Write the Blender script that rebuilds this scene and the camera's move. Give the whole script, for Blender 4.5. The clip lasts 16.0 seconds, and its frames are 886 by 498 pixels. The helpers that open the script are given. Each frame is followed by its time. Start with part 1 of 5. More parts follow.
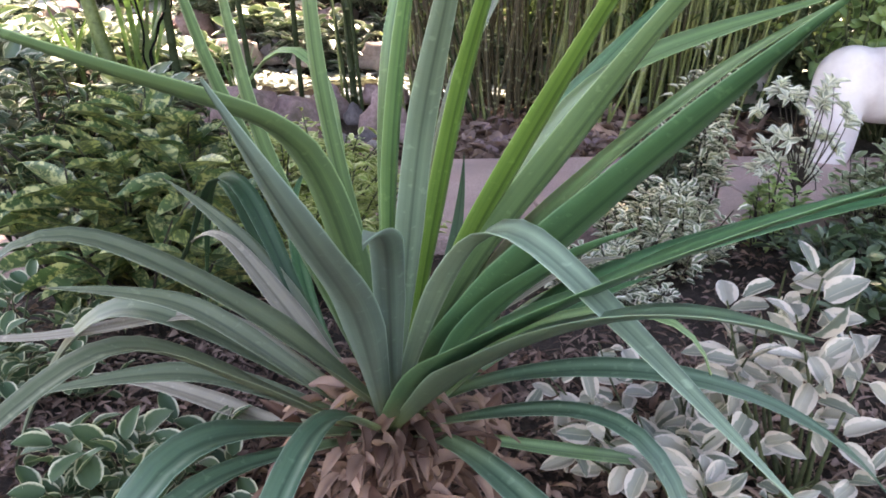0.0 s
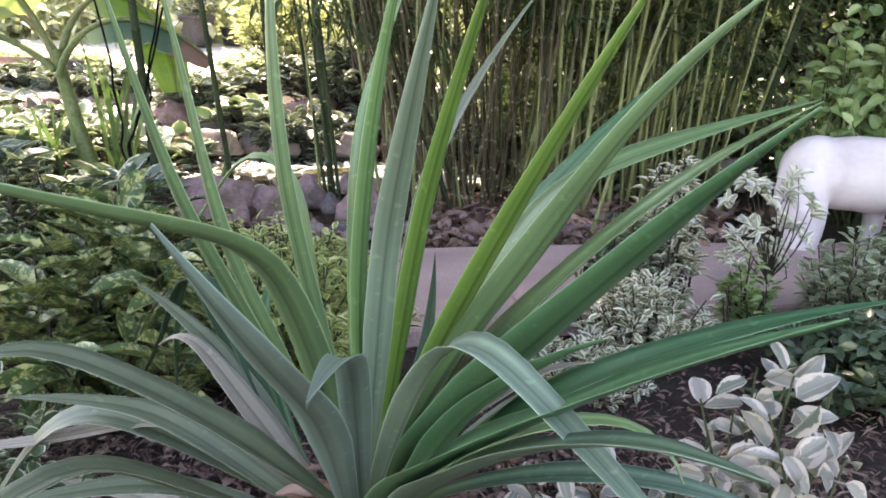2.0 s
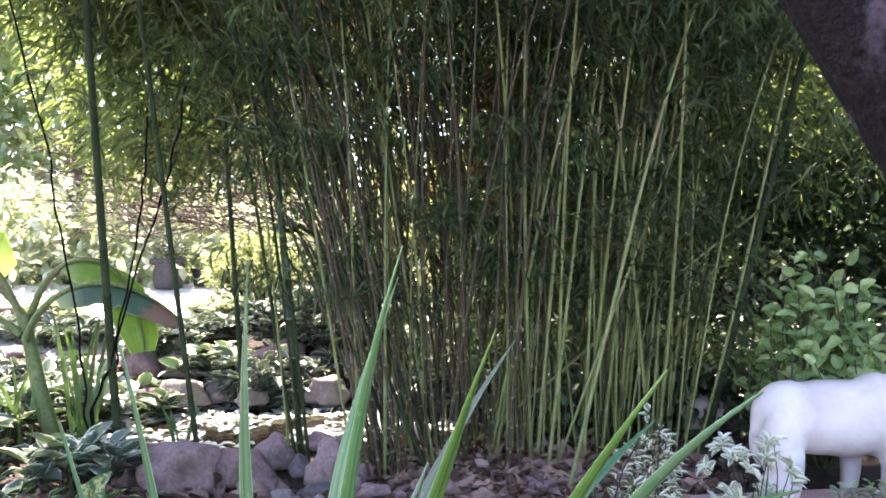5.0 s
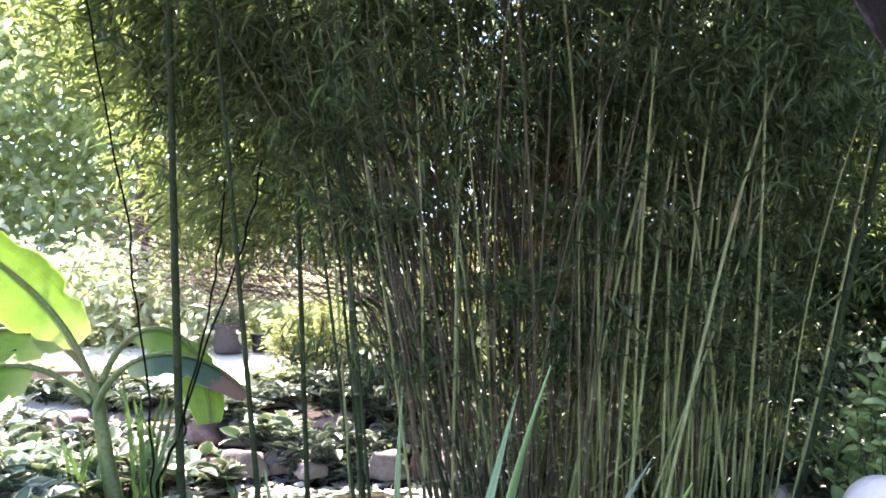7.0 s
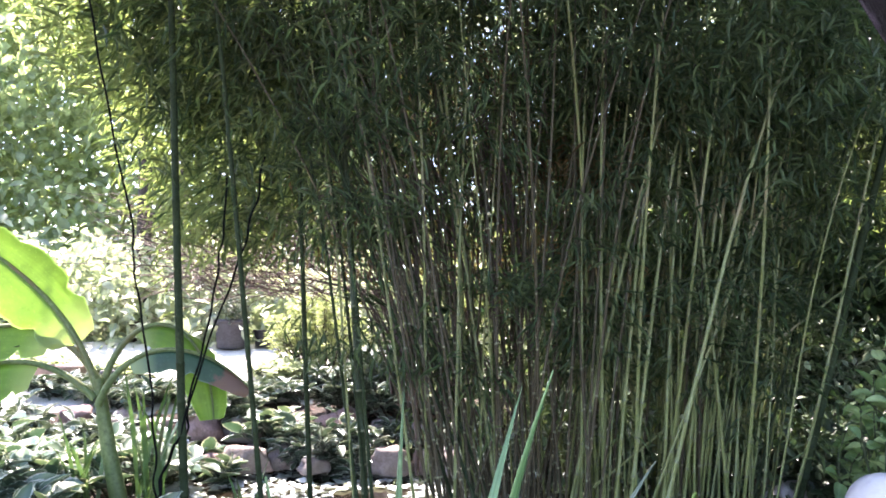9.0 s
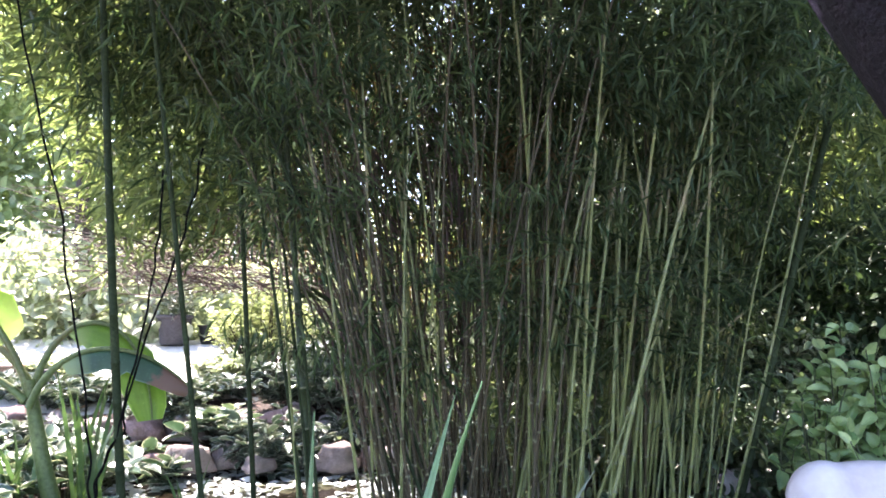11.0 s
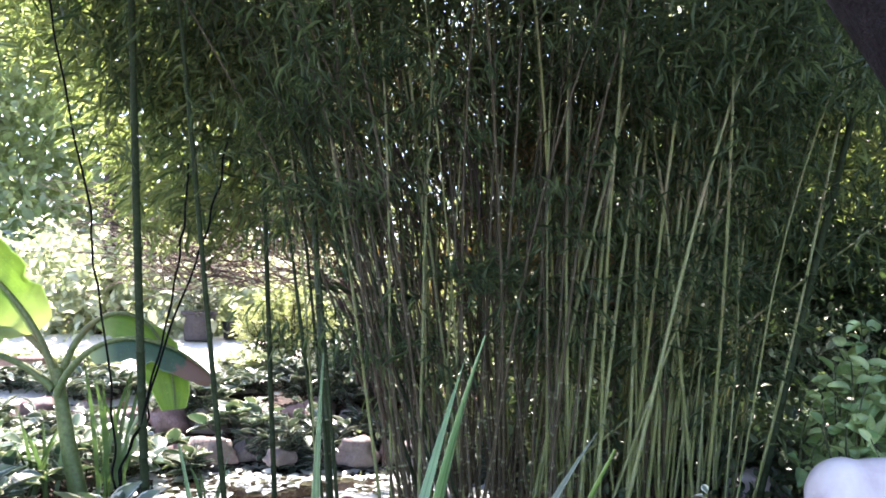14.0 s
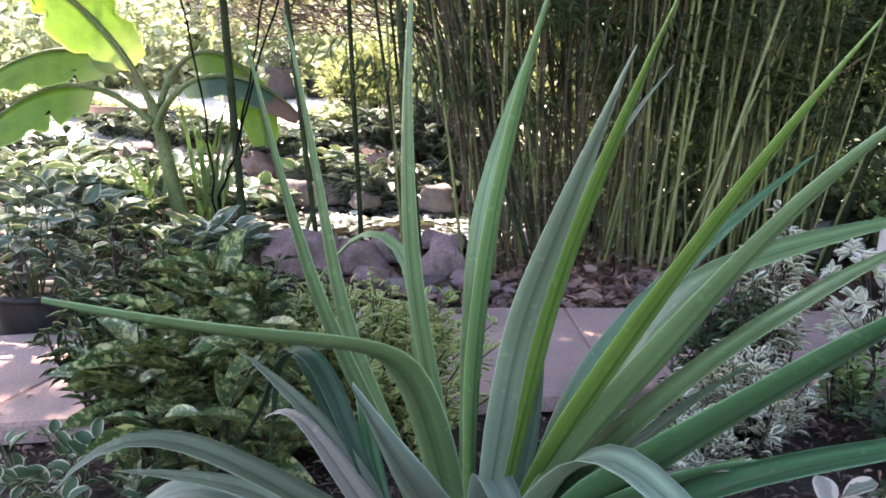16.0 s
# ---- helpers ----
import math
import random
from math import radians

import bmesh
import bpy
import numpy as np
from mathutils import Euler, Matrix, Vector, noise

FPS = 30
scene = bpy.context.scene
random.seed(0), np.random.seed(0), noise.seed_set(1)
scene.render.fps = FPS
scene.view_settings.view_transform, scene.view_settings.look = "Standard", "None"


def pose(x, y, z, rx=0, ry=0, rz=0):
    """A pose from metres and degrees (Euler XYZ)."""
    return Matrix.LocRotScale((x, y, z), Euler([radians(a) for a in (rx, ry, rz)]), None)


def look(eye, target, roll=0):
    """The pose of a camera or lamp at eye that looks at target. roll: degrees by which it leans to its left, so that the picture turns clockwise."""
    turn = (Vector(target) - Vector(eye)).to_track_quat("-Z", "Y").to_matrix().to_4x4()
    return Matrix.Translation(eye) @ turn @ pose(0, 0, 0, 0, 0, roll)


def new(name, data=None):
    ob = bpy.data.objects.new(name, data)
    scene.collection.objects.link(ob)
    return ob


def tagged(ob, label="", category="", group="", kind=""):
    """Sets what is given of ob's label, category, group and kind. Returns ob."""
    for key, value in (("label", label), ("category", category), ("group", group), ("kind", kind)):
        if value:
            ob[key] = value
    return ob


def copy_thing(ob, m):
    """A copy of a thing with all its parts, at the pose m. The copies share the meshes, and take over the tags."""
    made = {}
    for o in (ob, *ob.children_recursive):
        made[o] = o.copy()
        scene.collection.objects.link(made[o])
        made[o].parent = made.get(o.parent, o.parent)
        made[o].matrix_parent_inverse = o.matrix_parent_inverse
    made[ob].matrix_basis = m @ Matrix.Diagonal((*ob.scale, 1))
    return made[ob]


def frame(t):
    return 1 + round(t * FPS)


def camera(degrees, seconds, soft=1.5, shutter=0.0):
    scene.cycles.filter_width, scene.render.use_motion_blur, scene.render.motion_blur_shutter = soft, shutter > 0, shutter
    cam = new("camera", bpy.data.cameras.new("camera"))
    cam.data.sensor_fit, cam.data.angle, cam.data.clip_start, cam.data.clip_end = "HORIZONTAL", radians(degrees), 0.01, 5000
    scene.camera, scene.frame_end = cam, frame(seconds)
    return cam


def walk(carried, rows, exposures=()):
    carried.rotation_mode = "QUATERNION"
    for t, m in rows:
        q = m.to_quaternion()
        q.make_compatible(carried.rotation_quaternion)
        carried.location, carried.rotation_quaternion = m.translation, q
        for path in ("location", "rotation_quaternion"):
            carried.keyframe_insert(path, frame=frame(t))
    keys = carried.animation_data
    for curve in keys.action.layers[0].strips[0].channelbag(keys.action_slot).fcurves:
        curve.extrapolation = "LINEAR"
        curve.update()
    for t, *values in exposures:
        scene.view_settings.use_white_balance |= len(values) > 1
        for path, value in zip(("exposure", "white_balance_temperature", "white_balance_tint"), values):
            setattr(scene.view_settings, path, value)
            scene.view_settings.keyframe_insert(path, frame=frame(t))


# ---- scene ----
cam = camera(57.1, 16.0, soft=1.8)
PATH = [
    (0, (0.0, 0.0, 0.656), (0.0, 1.8937, 0.015), 1.3),
    (0.5, (0.0069, 0.0036, 0.66), (0.0272, 1.9063, 0.043), 1.3),
    (1, (0.0107, 0.0069, 0.668), (0.0581, 1.9263, 0.111), 1.2),
    (1.5, (0.0103, 0.005, 0.677), (0.044, 1.9415, 0.177), 1.1),
    (2, (0.0107, 0.0069, 0.679), (0.0573, 1.9561, 0.233), 1.2),
    (2.5, (0.0184, 0.0094, 0.696), (0.1085, 1.9707, 0.314), 1.3),
    (3, (0.0219, 0.0117, 0.721), (0.1434, 1.9858, 0.421), 1.0),
    (3.5, (0.025, 0.0069, 0.752), (0.1899, 1.9881, 0.532), 0.7),
    (4, (0.0137, 0.0114, 0.772), (0.2085, 1.9985, 0.661), 0.2),
    (4.5, (0.0149, 0.0173, 0.803), (0.1762, 2.0105, 0.777), -0.4),
    (5, (0.0037, 0.0268, 0.845), (0.1244, 2.0215, 0.919), -0.5),
    (5.2, (0.0019, 0.0282, 0.855), (0.0938, 2.0219, 0.976), -0.4),
    (7.3, (-0.1025, 0.0658, 0.902), (-0.1041, 2.0529, 1.135), 0.8),
    (7.5, (-0.1074, 0.0669, 0.905), (-0.109, 2.0539, 1.134), 0.8),
    (8, (-0.1042, 0.058, 0.899), (-0.1169, 2.0454, 1.129), 0.9),
    (10.3, (-0.0728, 0.0902, 0.913), (-0.0218, 2.0793, 1.114), 0.4),
    (10.5, (-0.0798, 0.0957, 0.913), (-0.0042, 2.0847, 1.113), 0.3),
    (11, (-0.0608, 0.1224, 0.921), (0.0512, 2.1097, 1.12), 0.1),
    (11.5, (-0.0583, 0.1341, 0.939), (0.079, 2.1202, 1.136), -0.0),
    (12, (-0.052, 0.1205, 0.97), (0.0827, 2.104, 1.189), 0.0),
    (12.5, (-0.0628, 0.1085, 0.98), (0.0456, 2.0884, 1.24), 0.4),
    (13, (-0.0771, 0.1085, 0.967), (0.0107, 2.0877, 1.24), 0.7),
    (13.5, (-0.0653, 0.106, 0.933), (0.0039, 2.0891, 1.181), 0.9),
    (14, (-0.0465, 0.0938, 0.879), (0.0085, 2.082, 1.085), 0.7),
    (14.5, (-0.0421, 0.0662, 0.83), (0.0014, 2.0631, 0.916), 0.9),
    (15, (-0.0396, 0.0493, 0.793), (-0.0396, 2.0483, 0.744), 1.2),
    (15.5, (-0.0433, 0.0368, 0.751), (-0.1085, 2.0272, 0.563), 1.5),
    (16, (-0.0454, 0.0363, 0.715), (-0.1698, 2.0035, 0.378), 1.8),
]
walk(cam, [(t, look(eye, target, roll)) for t, eye, target, roll in PATH],
     exposures=((0, 3.28, 8800, 23), (3, 3.26, 8200, 22), (5, 3.2, 7200, 22), (13, 3.12, 6700, 23), (14.5, 2.96, 6800, 23), (16, 2.92, 7600, 23)))

# ---- light ----
SUN_AZ, SUN_EL = radians(-28), radians(58)   # from ahead, a little to the left
world = bpy.data.worlds.new("world")
scene.world = world
world.use_nodes = True
sky = world.node_tree.nodes.new("ShaderNodeTexSky")
sky.sky_type, sky.sun_disc = "NISHITA", False
sky.sun_elevation, sky.sun_rotation = SUN_EL, SUN_AZ
world.node_tree.links.new(sky.outputs[0], world.node_tree.nodes["Background"].inputs[0])
world.node_tree.nodes["Background"].inputs[1].default_value = 0.125
sun_data = bpy.data.lights.new("sun", "SUN")
sun_data.energy, sun_data.angle, sun_data.color = 4.5, radians(0.6), (1.0, 0.95, 0.86)
sun = new("sun", sun_data)
sun_way = Vector((math.sin(SUN_AZ) * math.cos(SUN_EL), math.cos(SUN_AZ) * math.cos(SUN_EL), math.sin(SUN_EL)))
sun.matrix_world = look(sun_way * 30, (0, 0, 0))

# ---- materials ----


def shader(name, rough=0.6, metal=0.0, spec=0.5):
    m = bpy.data.materials.new(name)
    m.use_nodes = True
    nt = m.node_tree
    b = nt.nodes["Principled BSDF"]
    b.inputs["Roughness"].default_value, b.inputs["Metallic"].default_value = rough, metal
    b.inputs["Specular IOR Level"].default_value = spec
    return m, nt, b


def node(nt, kind, **values):
    n = nt.nodes.new("ShaderNode" + kind)
    for k, v in values.items():
        n.inputs[k.replace("_", " ")].default_value = v
    return n


def mix(nt, factor, a, b, blend="MIX"):
    n = nt.nodes.new("ShaderNodeMix")
    n.data_type, n.blend_type = "RGBA", blend
    for i, v in ((0, factor), (6, a), (7, b)):
        if isinstance(v, (tuple, float, int)):
            n.inputs[i].default_value = (*v, 1) if isinstance(v, tuple) else v
        else:
            nt.links.new(v, n.inputs[i])
    return n.outputs[2]


def ramp(nt, value, lo, hi):
    n = nt.nodes.new("ShaderNodeMapRange")
    nt.links.new(value, n.inputs[0])
    n.inputs[1].default_value, n.inputs[2].default_value = lo, hi
    return n.outputs[0]


def calc(nt, op, a, b=0.0):
    n = nt.nodes.new("ShaderNodeMath")
    n.operation = op
    for i, v in ((0, a), (1, b)):
        if isinstance(v, (float, int)):
            n.inputs[i].default_value = v
        else:
            nt.links.new(v, n.inputs[i])
    return n.outputs[0]


def noisy(nt, scale, detail=4.0, rough=0.6, vector=None):
    n = node(nt, "TexNoise", Scale=scale, Detail=detail, Roughness=rough)
    if vector is None:
        vector = nt.nodes.new("ShaderNodeTexCoord").outputs["Object"]
    nt.links.new(vector, n.inputs["Vector"])
    return n.outputs["Fac"]


def bump(nt, b, height, strength=0.4, distance=0.01):
    n = node(nt, "Bump", Strength=strength, Distance=distance)
    nt.links.new(height, n.inputs["Height"])
    nt.links.new(n.outputs[0], b.inputs["Normal"])


def surface(name, dark, light, scale=6.0, rough=0.8, fine=60.0, relief=0.4, depth=0.01, stain_or_sheen=None, spec=0.3, stain_or_sheen_at=0.52):
    """Soil, stone, concrete, bark: two scales of noise, and relief."""
    m, nt, b = shader(name, rough, spec=spec)
    big, small = noisy(nt, scale), noisy(nt, fine, 6.0, 0.7)
    c = mix(nt, ramp(nt, big, 0.3, 0.7), dark, light)
    c = mix(nt, ramp(nt, small, 0.35, 0.75), c, tuple(0.45 * v for v in dark))
    if stain_or_sheen:
        c = mix(nt, ramp(nt, noisy(nt, scale * 0.45, 5.0), stain_or_sheen_at, stain_or_sheen_at + 0.14), c, stain_or_sheen)
    nt.links.new(c, b.inputs["Base Color"])
    bump(nt, b, calc(nt, "ADD", small, calc(nt, "MULTIPLY", big, 1.5)), relief, depth)
    return m


def leaf_material(name, dark, light, margin=None, margin_at=0.6, blotch=None, blotch_at=0.6, rough=0.42, glow=0.3, stripe=0.0, single=False,
                  spec=0.5, scale=9.0, rib=None, dry=None, foot=(0.23, 0.29, 0.13), patch=0.7, dry_at=1.12):
    """A leaf with U across and V along it: its own tint, veins, pale margin, blotches, and light that comes through."""
    m, nt, b = shader(name, rough, spec=spec)
    uv = nt.nodes.new("ShaderNodeUVMap").outputs[0]
    sep = nt.nodes.new("ShaderNodeSeparateXYZ")
    nt.links.new(uv, sep.inputs[0])
    if single:
        own = nt.nodes.new("ShaderNodeObjectInfo").outputs["Random"]
    else:
        own = nt.nodes.new("ShaderNodeNewGeometry").outputs["Random Per Island"]
    c = mix(nt, own, dark, light)
    c = mix(nt, ramp(nt, noisy(nt, scale), 0.35, 0.8), c, tuple(0.6 * v for v in dark))
    across = calc(nt, "ABSOLUTE", calc(nt, "SUBTRACT", sep.outputs[0], 0.5))
    if stripe:
        wave = node(nt, "TexNoise", Scale=1.0, Detail=3.0)
        stretch = nt.nodes.new("ShaderNodeMapping")
        stretch.inputs["Scale"].default_value = (6, 0.35, 1)
        nt.links.new(uv, stretch.inputs[0])
        nt.links.new(stretch.outputs[0], wave.inputs["Vector"])
        c = mix(nt, calc(nt, "MULTIPLY", ramp(nt, wave.outputs["Fac"], 0.38, 0.68), stripe), c, tuple(min(1, 1.9 * v) for v in light))
        bump(nt, b, wave.outputs["Fac"], 0.10, 0.002)
        fine = node(nt, "TexNoise", Scale=1.0, Detail=4.0)
        thin = nt.nodes.new("ShaderNodeMapping")
        thin.inputs["Scale"].default_value = (26, 1.6, 1)
        nt.links.new(uv, thin.inputs[0])
        nt.links.new(thin.outputs[0], fine.inputs["Vector"])
        c = mix(nt, calc(nt, "MULTIPLY", ramp(nt, fine.outputs["Fac"], 0.45, 0.75), 0.8 * stripe), c, tuple(0.45 * v for v in dark))
        c = mix(nt, calc(nt, "MULTIPLY", ramp(nt, noisy(nt, 90.0, 2.0), 0.62, 0.7), 0.35), c, tuple(min(1, 1.5 * v + 0.03) for v in light))
        # shade in the folded channel, painted as a darker midline
        c = mix(nt, ramp(nt, across, 0.09, 0.0), c, tuple(0.62 * v for v in dark))
        c = mix(nt, ramp(nt, across, 0.465, 0.49), c, tuple(min(1, 1.5 * v + 0.06) for v in light))
        c = mix(nt, ramp(nt, sep.outputs[1], 0.26, 0.0), c, foot)
    else:
        bump(nt, b, noisy(nt, 140.0, 3.0), 0.15, 0.002)
    if blotch:
        c = mix(nt, ramp(nt, noisy(nt, 70.0, 3.0, 0.7), blotch_at, blotch_at + 0.08), c, blotch)
    if margin:
        edge = calc(nt, "ADD", calc(nt, "MULTIPLY", across, 2.0), calc(nt, "MULTIPLY", calc(nt, "SUBTRACT", noisy(nt, 55.0, 3.0), 0.5), patch))
        c = mix(nt, ramp(nt, edge, margin_at, margin_at + 0.12), c, margin)
    if rib:
        c = mix(nt, ramp(nt, across, 0.035, 0.0), c, rib)
    if dry:
        c = mix(nt, ramp(nt, calc(nt, "ADD", sep.outputs[1], calc(nt, "MULTIPLY", noisy(nt, 20.0), 0.25)), dry_at, dry_at + 0.04), c, dry)
    nt.links.new(c, b.inputs["Base Color"])
    t = nt.nodes.new("ShaderNodeBsdfTranslucent")
    nt.links.new(mix(nt, 1.0, c, (1.4, 1.45, 0.88), "MULTIPLY"), t.inputs[0])
    s = nt.nodes.new("ShaderNodeMixShader")
    s.inputs[0].default_value = glow
    nt.links.new(b.outputs[0], s.inputs[1])
    nt.links.new(t.outputs[0], s.inputs[2])
    nt.links.new(s.outputs[0], nt.nodes["Material Output"].inputs[0])
    return m


soil = surface("soil", (0.045, 0.032, 0.027), (0.11, 0.08, 0.07), 5.0, 0.95, 90.0, 0.9, 0.02, stain_or_sheen=(0.03, 0.022, 0.018))
paving = surface("paving", (0.47, 0.31, 0.285), (0.61, 0.43, 0.405), 3.0, 0.85, 140.0, 0.25, 0.004, stain_or_sheen=(0.29, 0.215, 0.205))
pond_stone = surface("pond_stone", (0.25, 0.160, 0.165), (0.42, 0.29, 0.295), 9.0, 0.85, 70.0, 0.5, 0.01, stain_or_sheen=(0.10, 0.08, 0.065))
slate = surface("slate", (0.085, 0.072, 0.078), (0.16, 0.135, 0.145), 9.0, 0.8, 70.0, 0.4, 0.008)
pale_stone = surface("pale_stone", (0.215, 0.175, 0.172), (0.36, 0.30, 0.295), 9.0, 0.8, 70.0, 0.4, 0.008, stain_or_sheen=(0.18, 0.165, 0.15))
marble, _nt, _b = shader("marble", 0.55, spec=0.4)
_nt.links.new(mix(_nt, ramp(_nt, noisy(_nt, 5.0, 6.0), 0.4, 0.75), (0.70, 0.63, 0.63), (0.50, 0.41, 0.42)), _b.inputs["Base Color"])
bump(_nt, _b, calc(_nt, "ADD", noisy(_nt, 7.0, 3.0), calc(_nt, "MULTIPLY", noisy(_nt, 45.0), 0.12)), 0.45, 0.03)
# Lilac bark patches, with the sheen of light on the trunk painted in.
bark = surface("bark", (0.0065, 0.003, 0.004), (0.024, 0.013, 0.017), 13.0, 0.7, 45.0, 1.0, 0.02, stain_or_sheen=(0.21, 0.15, 0.205), spec=0.25, stain_or_sheen_at=0.55)
twig_brown = surface("twig_brown", (0.08, 0.054, 0.048), (0.20, 0.145, 0.132), 14.0, 0.8, 80.0)
stem_green = surface("stem_green", (0.05, 0.07, 0.03), (0.11, 0.12, 0.06), 12.0, 0.6, 80.0)
dark_stem = surface("dark_stem", (0.03, 0.025, 0.02), (0.07, 0.05, 0.04), 12.0, 0.7, 80.0)
terrace_stone = surface("terrace_stone", (0.55, 0.53, 0.50), (0.72, 0.69, 0.66), 2.0, 0.85, 90.0, 0.2, 0.004)
clay_grey = surface("clay_grey", (0.055, 0.050, 0.060), (0.095, 0.088, 0.105), 5.0, 0.7, 80.0, 0.15, 0.003)
black_plastic = surface("black_plastic", (0.012, 0.012, 0.014), (0.03, 0.03, 0.032), 6.0, 0.5, 80.0, 0.1, 0.002)
rubber = surface("rubber", (0.004, 0.004, 0.004), (0.012, 0.012, 0.012), 9.0, 0.9, 80.0, 0.1, 0.001, spec=0.05)
culm_skin = surface("culm_skin", (0.135, 0.165, 0.052), (0.27, 0.295, 0.105), 5.0, 0.42, 120.0, 0.1, 0.001, stain_or_sheen=(0.26, 0.20, 0.11), spec=0.5)
old_culm = surface("old_culm", (0.046, 0.038, 0.020), (0.108, 0.084, 0.045), 5.0, 0.55, 120.0, 0.1, 0.001)
# Dark green of the poles; also painted shade on thinner stems to the left.
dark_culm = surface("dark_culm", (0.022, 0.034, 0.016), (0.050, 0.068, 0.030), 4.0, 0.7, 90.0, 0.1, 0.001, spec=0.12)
# Darkened culm skin: the shade on the stem is in the colour.
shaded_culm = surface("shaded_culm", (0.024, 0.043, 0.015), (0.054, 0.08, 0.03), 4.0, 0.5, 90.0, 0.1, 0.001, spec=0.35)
culm_ring = surface("culm_ring", (0.16, 0.17, 0.095), (0.27, 0.27, 0.17), 30.0, 0.7, 120.0)

yucca_green = leaf_material("yucca_green", (0.095, 0.2, 0.075), (0.15, 0.265, 0.09), rough=0.34, glow=0.16, stripe=0.35, single=True, dry=(0.25, 0.17, 0.09), scale=5.0)
yucca_young = leaf_material("yucca_young", (0.1, 0.205, 0.045), (0.145, 0.25, 0.05), rough=0.36, glow=0.22, stripe=0.45, single=True, scale=5.0)
yucca_blue = leaf_material("yucca_blue", (0.125, 0.195, 0.17), (0.17, 0.245, 0.205), rough=0.32, glow=0.1, stripe=0.3, single=True, scale=5.0)
yucca_grey = leaf_material("yucca_grey", (0.09, 0.122, 0.077), (0.14, 0.165, 0.105), rough=0.42, glow=0.12, stripe=0.3, single=True, dry=(0.25, 0.17, 0.09), scale=5.0)
yucca_pale = leaf_material("yucca_pale", (0.15, 0.255, 0.115), (0.21, 0.31, 0.135), rough=0.32, glow=0.16, stripe=0.3, single=True, scale=5.0)
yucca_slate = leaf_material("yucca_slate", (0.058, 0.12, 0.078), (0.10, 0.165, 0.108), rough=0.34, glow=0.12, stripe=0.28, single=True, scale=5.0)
# Back leaves: the shade on them is put into this dark green.
yucca_shaded = leaf_material("yucca_shaded", (0.02, 0.058, 0.028), (0.034, 0.078, 0.038), rough=0.5, glow=0.12, stripe=0.2, single=True, scale=5.0, spec=0.3)
yucca_teal = leaf_material("yucca_teal", (0.10, 0.185, 0.085), (0.145, 0.235, 0.105), rough=0.34, glow=0.15, stripe=0.32, single=True, scale=5.0)
yucca_dark = leaf_material("yucca_dark", (0.04, 0.135, 0.066), (0.072, 0.175, 0.08), rough=0.32, glow=0.18, stripe=0.25, single=True, scale=5.0)
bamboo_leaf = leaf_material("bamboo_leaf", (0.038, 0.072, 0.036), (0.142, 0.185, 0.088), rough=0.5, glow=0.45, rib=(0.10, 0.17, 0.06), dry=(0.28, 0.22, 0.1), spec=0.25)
spotted_leaf = leaf_material("spotted_leaf", (0.04, 0.095, 0.035), (0.125, 0.19, 0.08), blotch=(0.42, 0.42, 0.2), blotch_at=0.50, rough=0.28, glow=0.2, rib=(0.09, 0.15, 0.055))
lime_leaf = leaf_material("lime_leaf", (0.15, 0.23, 0.05), (0.42, 0.48, 0.16), margin=(0.56, 0.56, 0.32), margin_at=0.62, rough=0.45, glow=0.25)
dark_leaf = leaf_material("dark_leaf", (0.018, 0.046, 0.02), (0.06, 0.1, 0.036), margin=(0.47, 0.46, 0.27), margin_at=0.84, rough=0.45, glow=0.2, spec=0.3)
cream_leaf = leaf_material("cream_leaf", (0.04, 0.085, 0.045), (0.08, 0.13, 0.065), margin=(0.52, 0.51, 0.38), margin_at=0.8, patch=0.4, rough=0.5, glow=0.2, single=True, spec=0.35)
silver_leaf = leaf_material("silver_leaf", (0.08, 0.12, 0.07), (0.38, 0.40, 0.28), margin=(0.70, 0.66, 0.57), margin_at=0.48, rough=0.4, glow=0.22)
rosette_leaf = leaf_material("rosette_leaf", (0.36, 0.39, 0.32), (0.66, 0.66, 0.61), margin=(0.78, 0.76, 0.72), margin_at=0.5, rough=0.38, glow=0.25)
yucca_dry = leaf_material("yucca_dry", (0.17, 0.155, 0.12), (0.24, 0.215, 0.17), rough=0.5, glow=0.1, stripe=0.3, single=True, scale=5.0)
# Silvery base colour holds the sheen on the arching leaf.
yucca_silver = leaf_material("yucca_silver", (0.18, 0.265, 0.195), (0.235, 0.315, 0.225), rough=0.32, glow=0.14, stripe=0.25, single=True, scale=5.0)
pale_leaf = leaf_material("pale_leaf", (0.15, 0.18, 0.15), (0.45, 0.41, 0.375), margin=(0.57, 0.50, 0.46), margin_at=0.6, patch=1.4, rough=0.36, glow=0.18, single=True, rib=(0.38, 0.36, 0.30))
grey_green_leaf = leaf_material("grey_green_leaf", (0.14, 0.185, 0.10), (0.37, 0.425, 0.265), margin=(0.52, 0.53, 0.42), margin_at=0.8, rough=0.38, glow=0.2)
vine_leaf = leaf_material("vine_leaf", (0.15, 0.26, 0.10), (0.50, 0.60, 0.29), rough=0.36, glow=0.32, rib=(0.2, 0.3, 0.12), spec=0.45)
deep_green_leaf = leaf_material("deep_green_leaf", (0.022, 0.055, 0.028), (0.15, 0.205, 0.12), rough=0.36, glow=0.2, rib=(0.12, 0.17, 0.09))
hedge_leaf = leaf_material("hedge_leaf", (0.022, 0.05, 0.026), (0.08, 0.13, 0.06), rough=0.5, glow=0.25, spec=0.3)
# Lit copy of bamboo_leaf: sunlight is put into the lighter, yellower colour.
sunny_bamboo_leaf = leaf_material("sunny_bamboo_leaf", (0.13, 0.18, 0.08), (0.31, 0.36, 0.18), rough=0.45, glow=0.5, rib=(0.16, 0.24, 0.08))
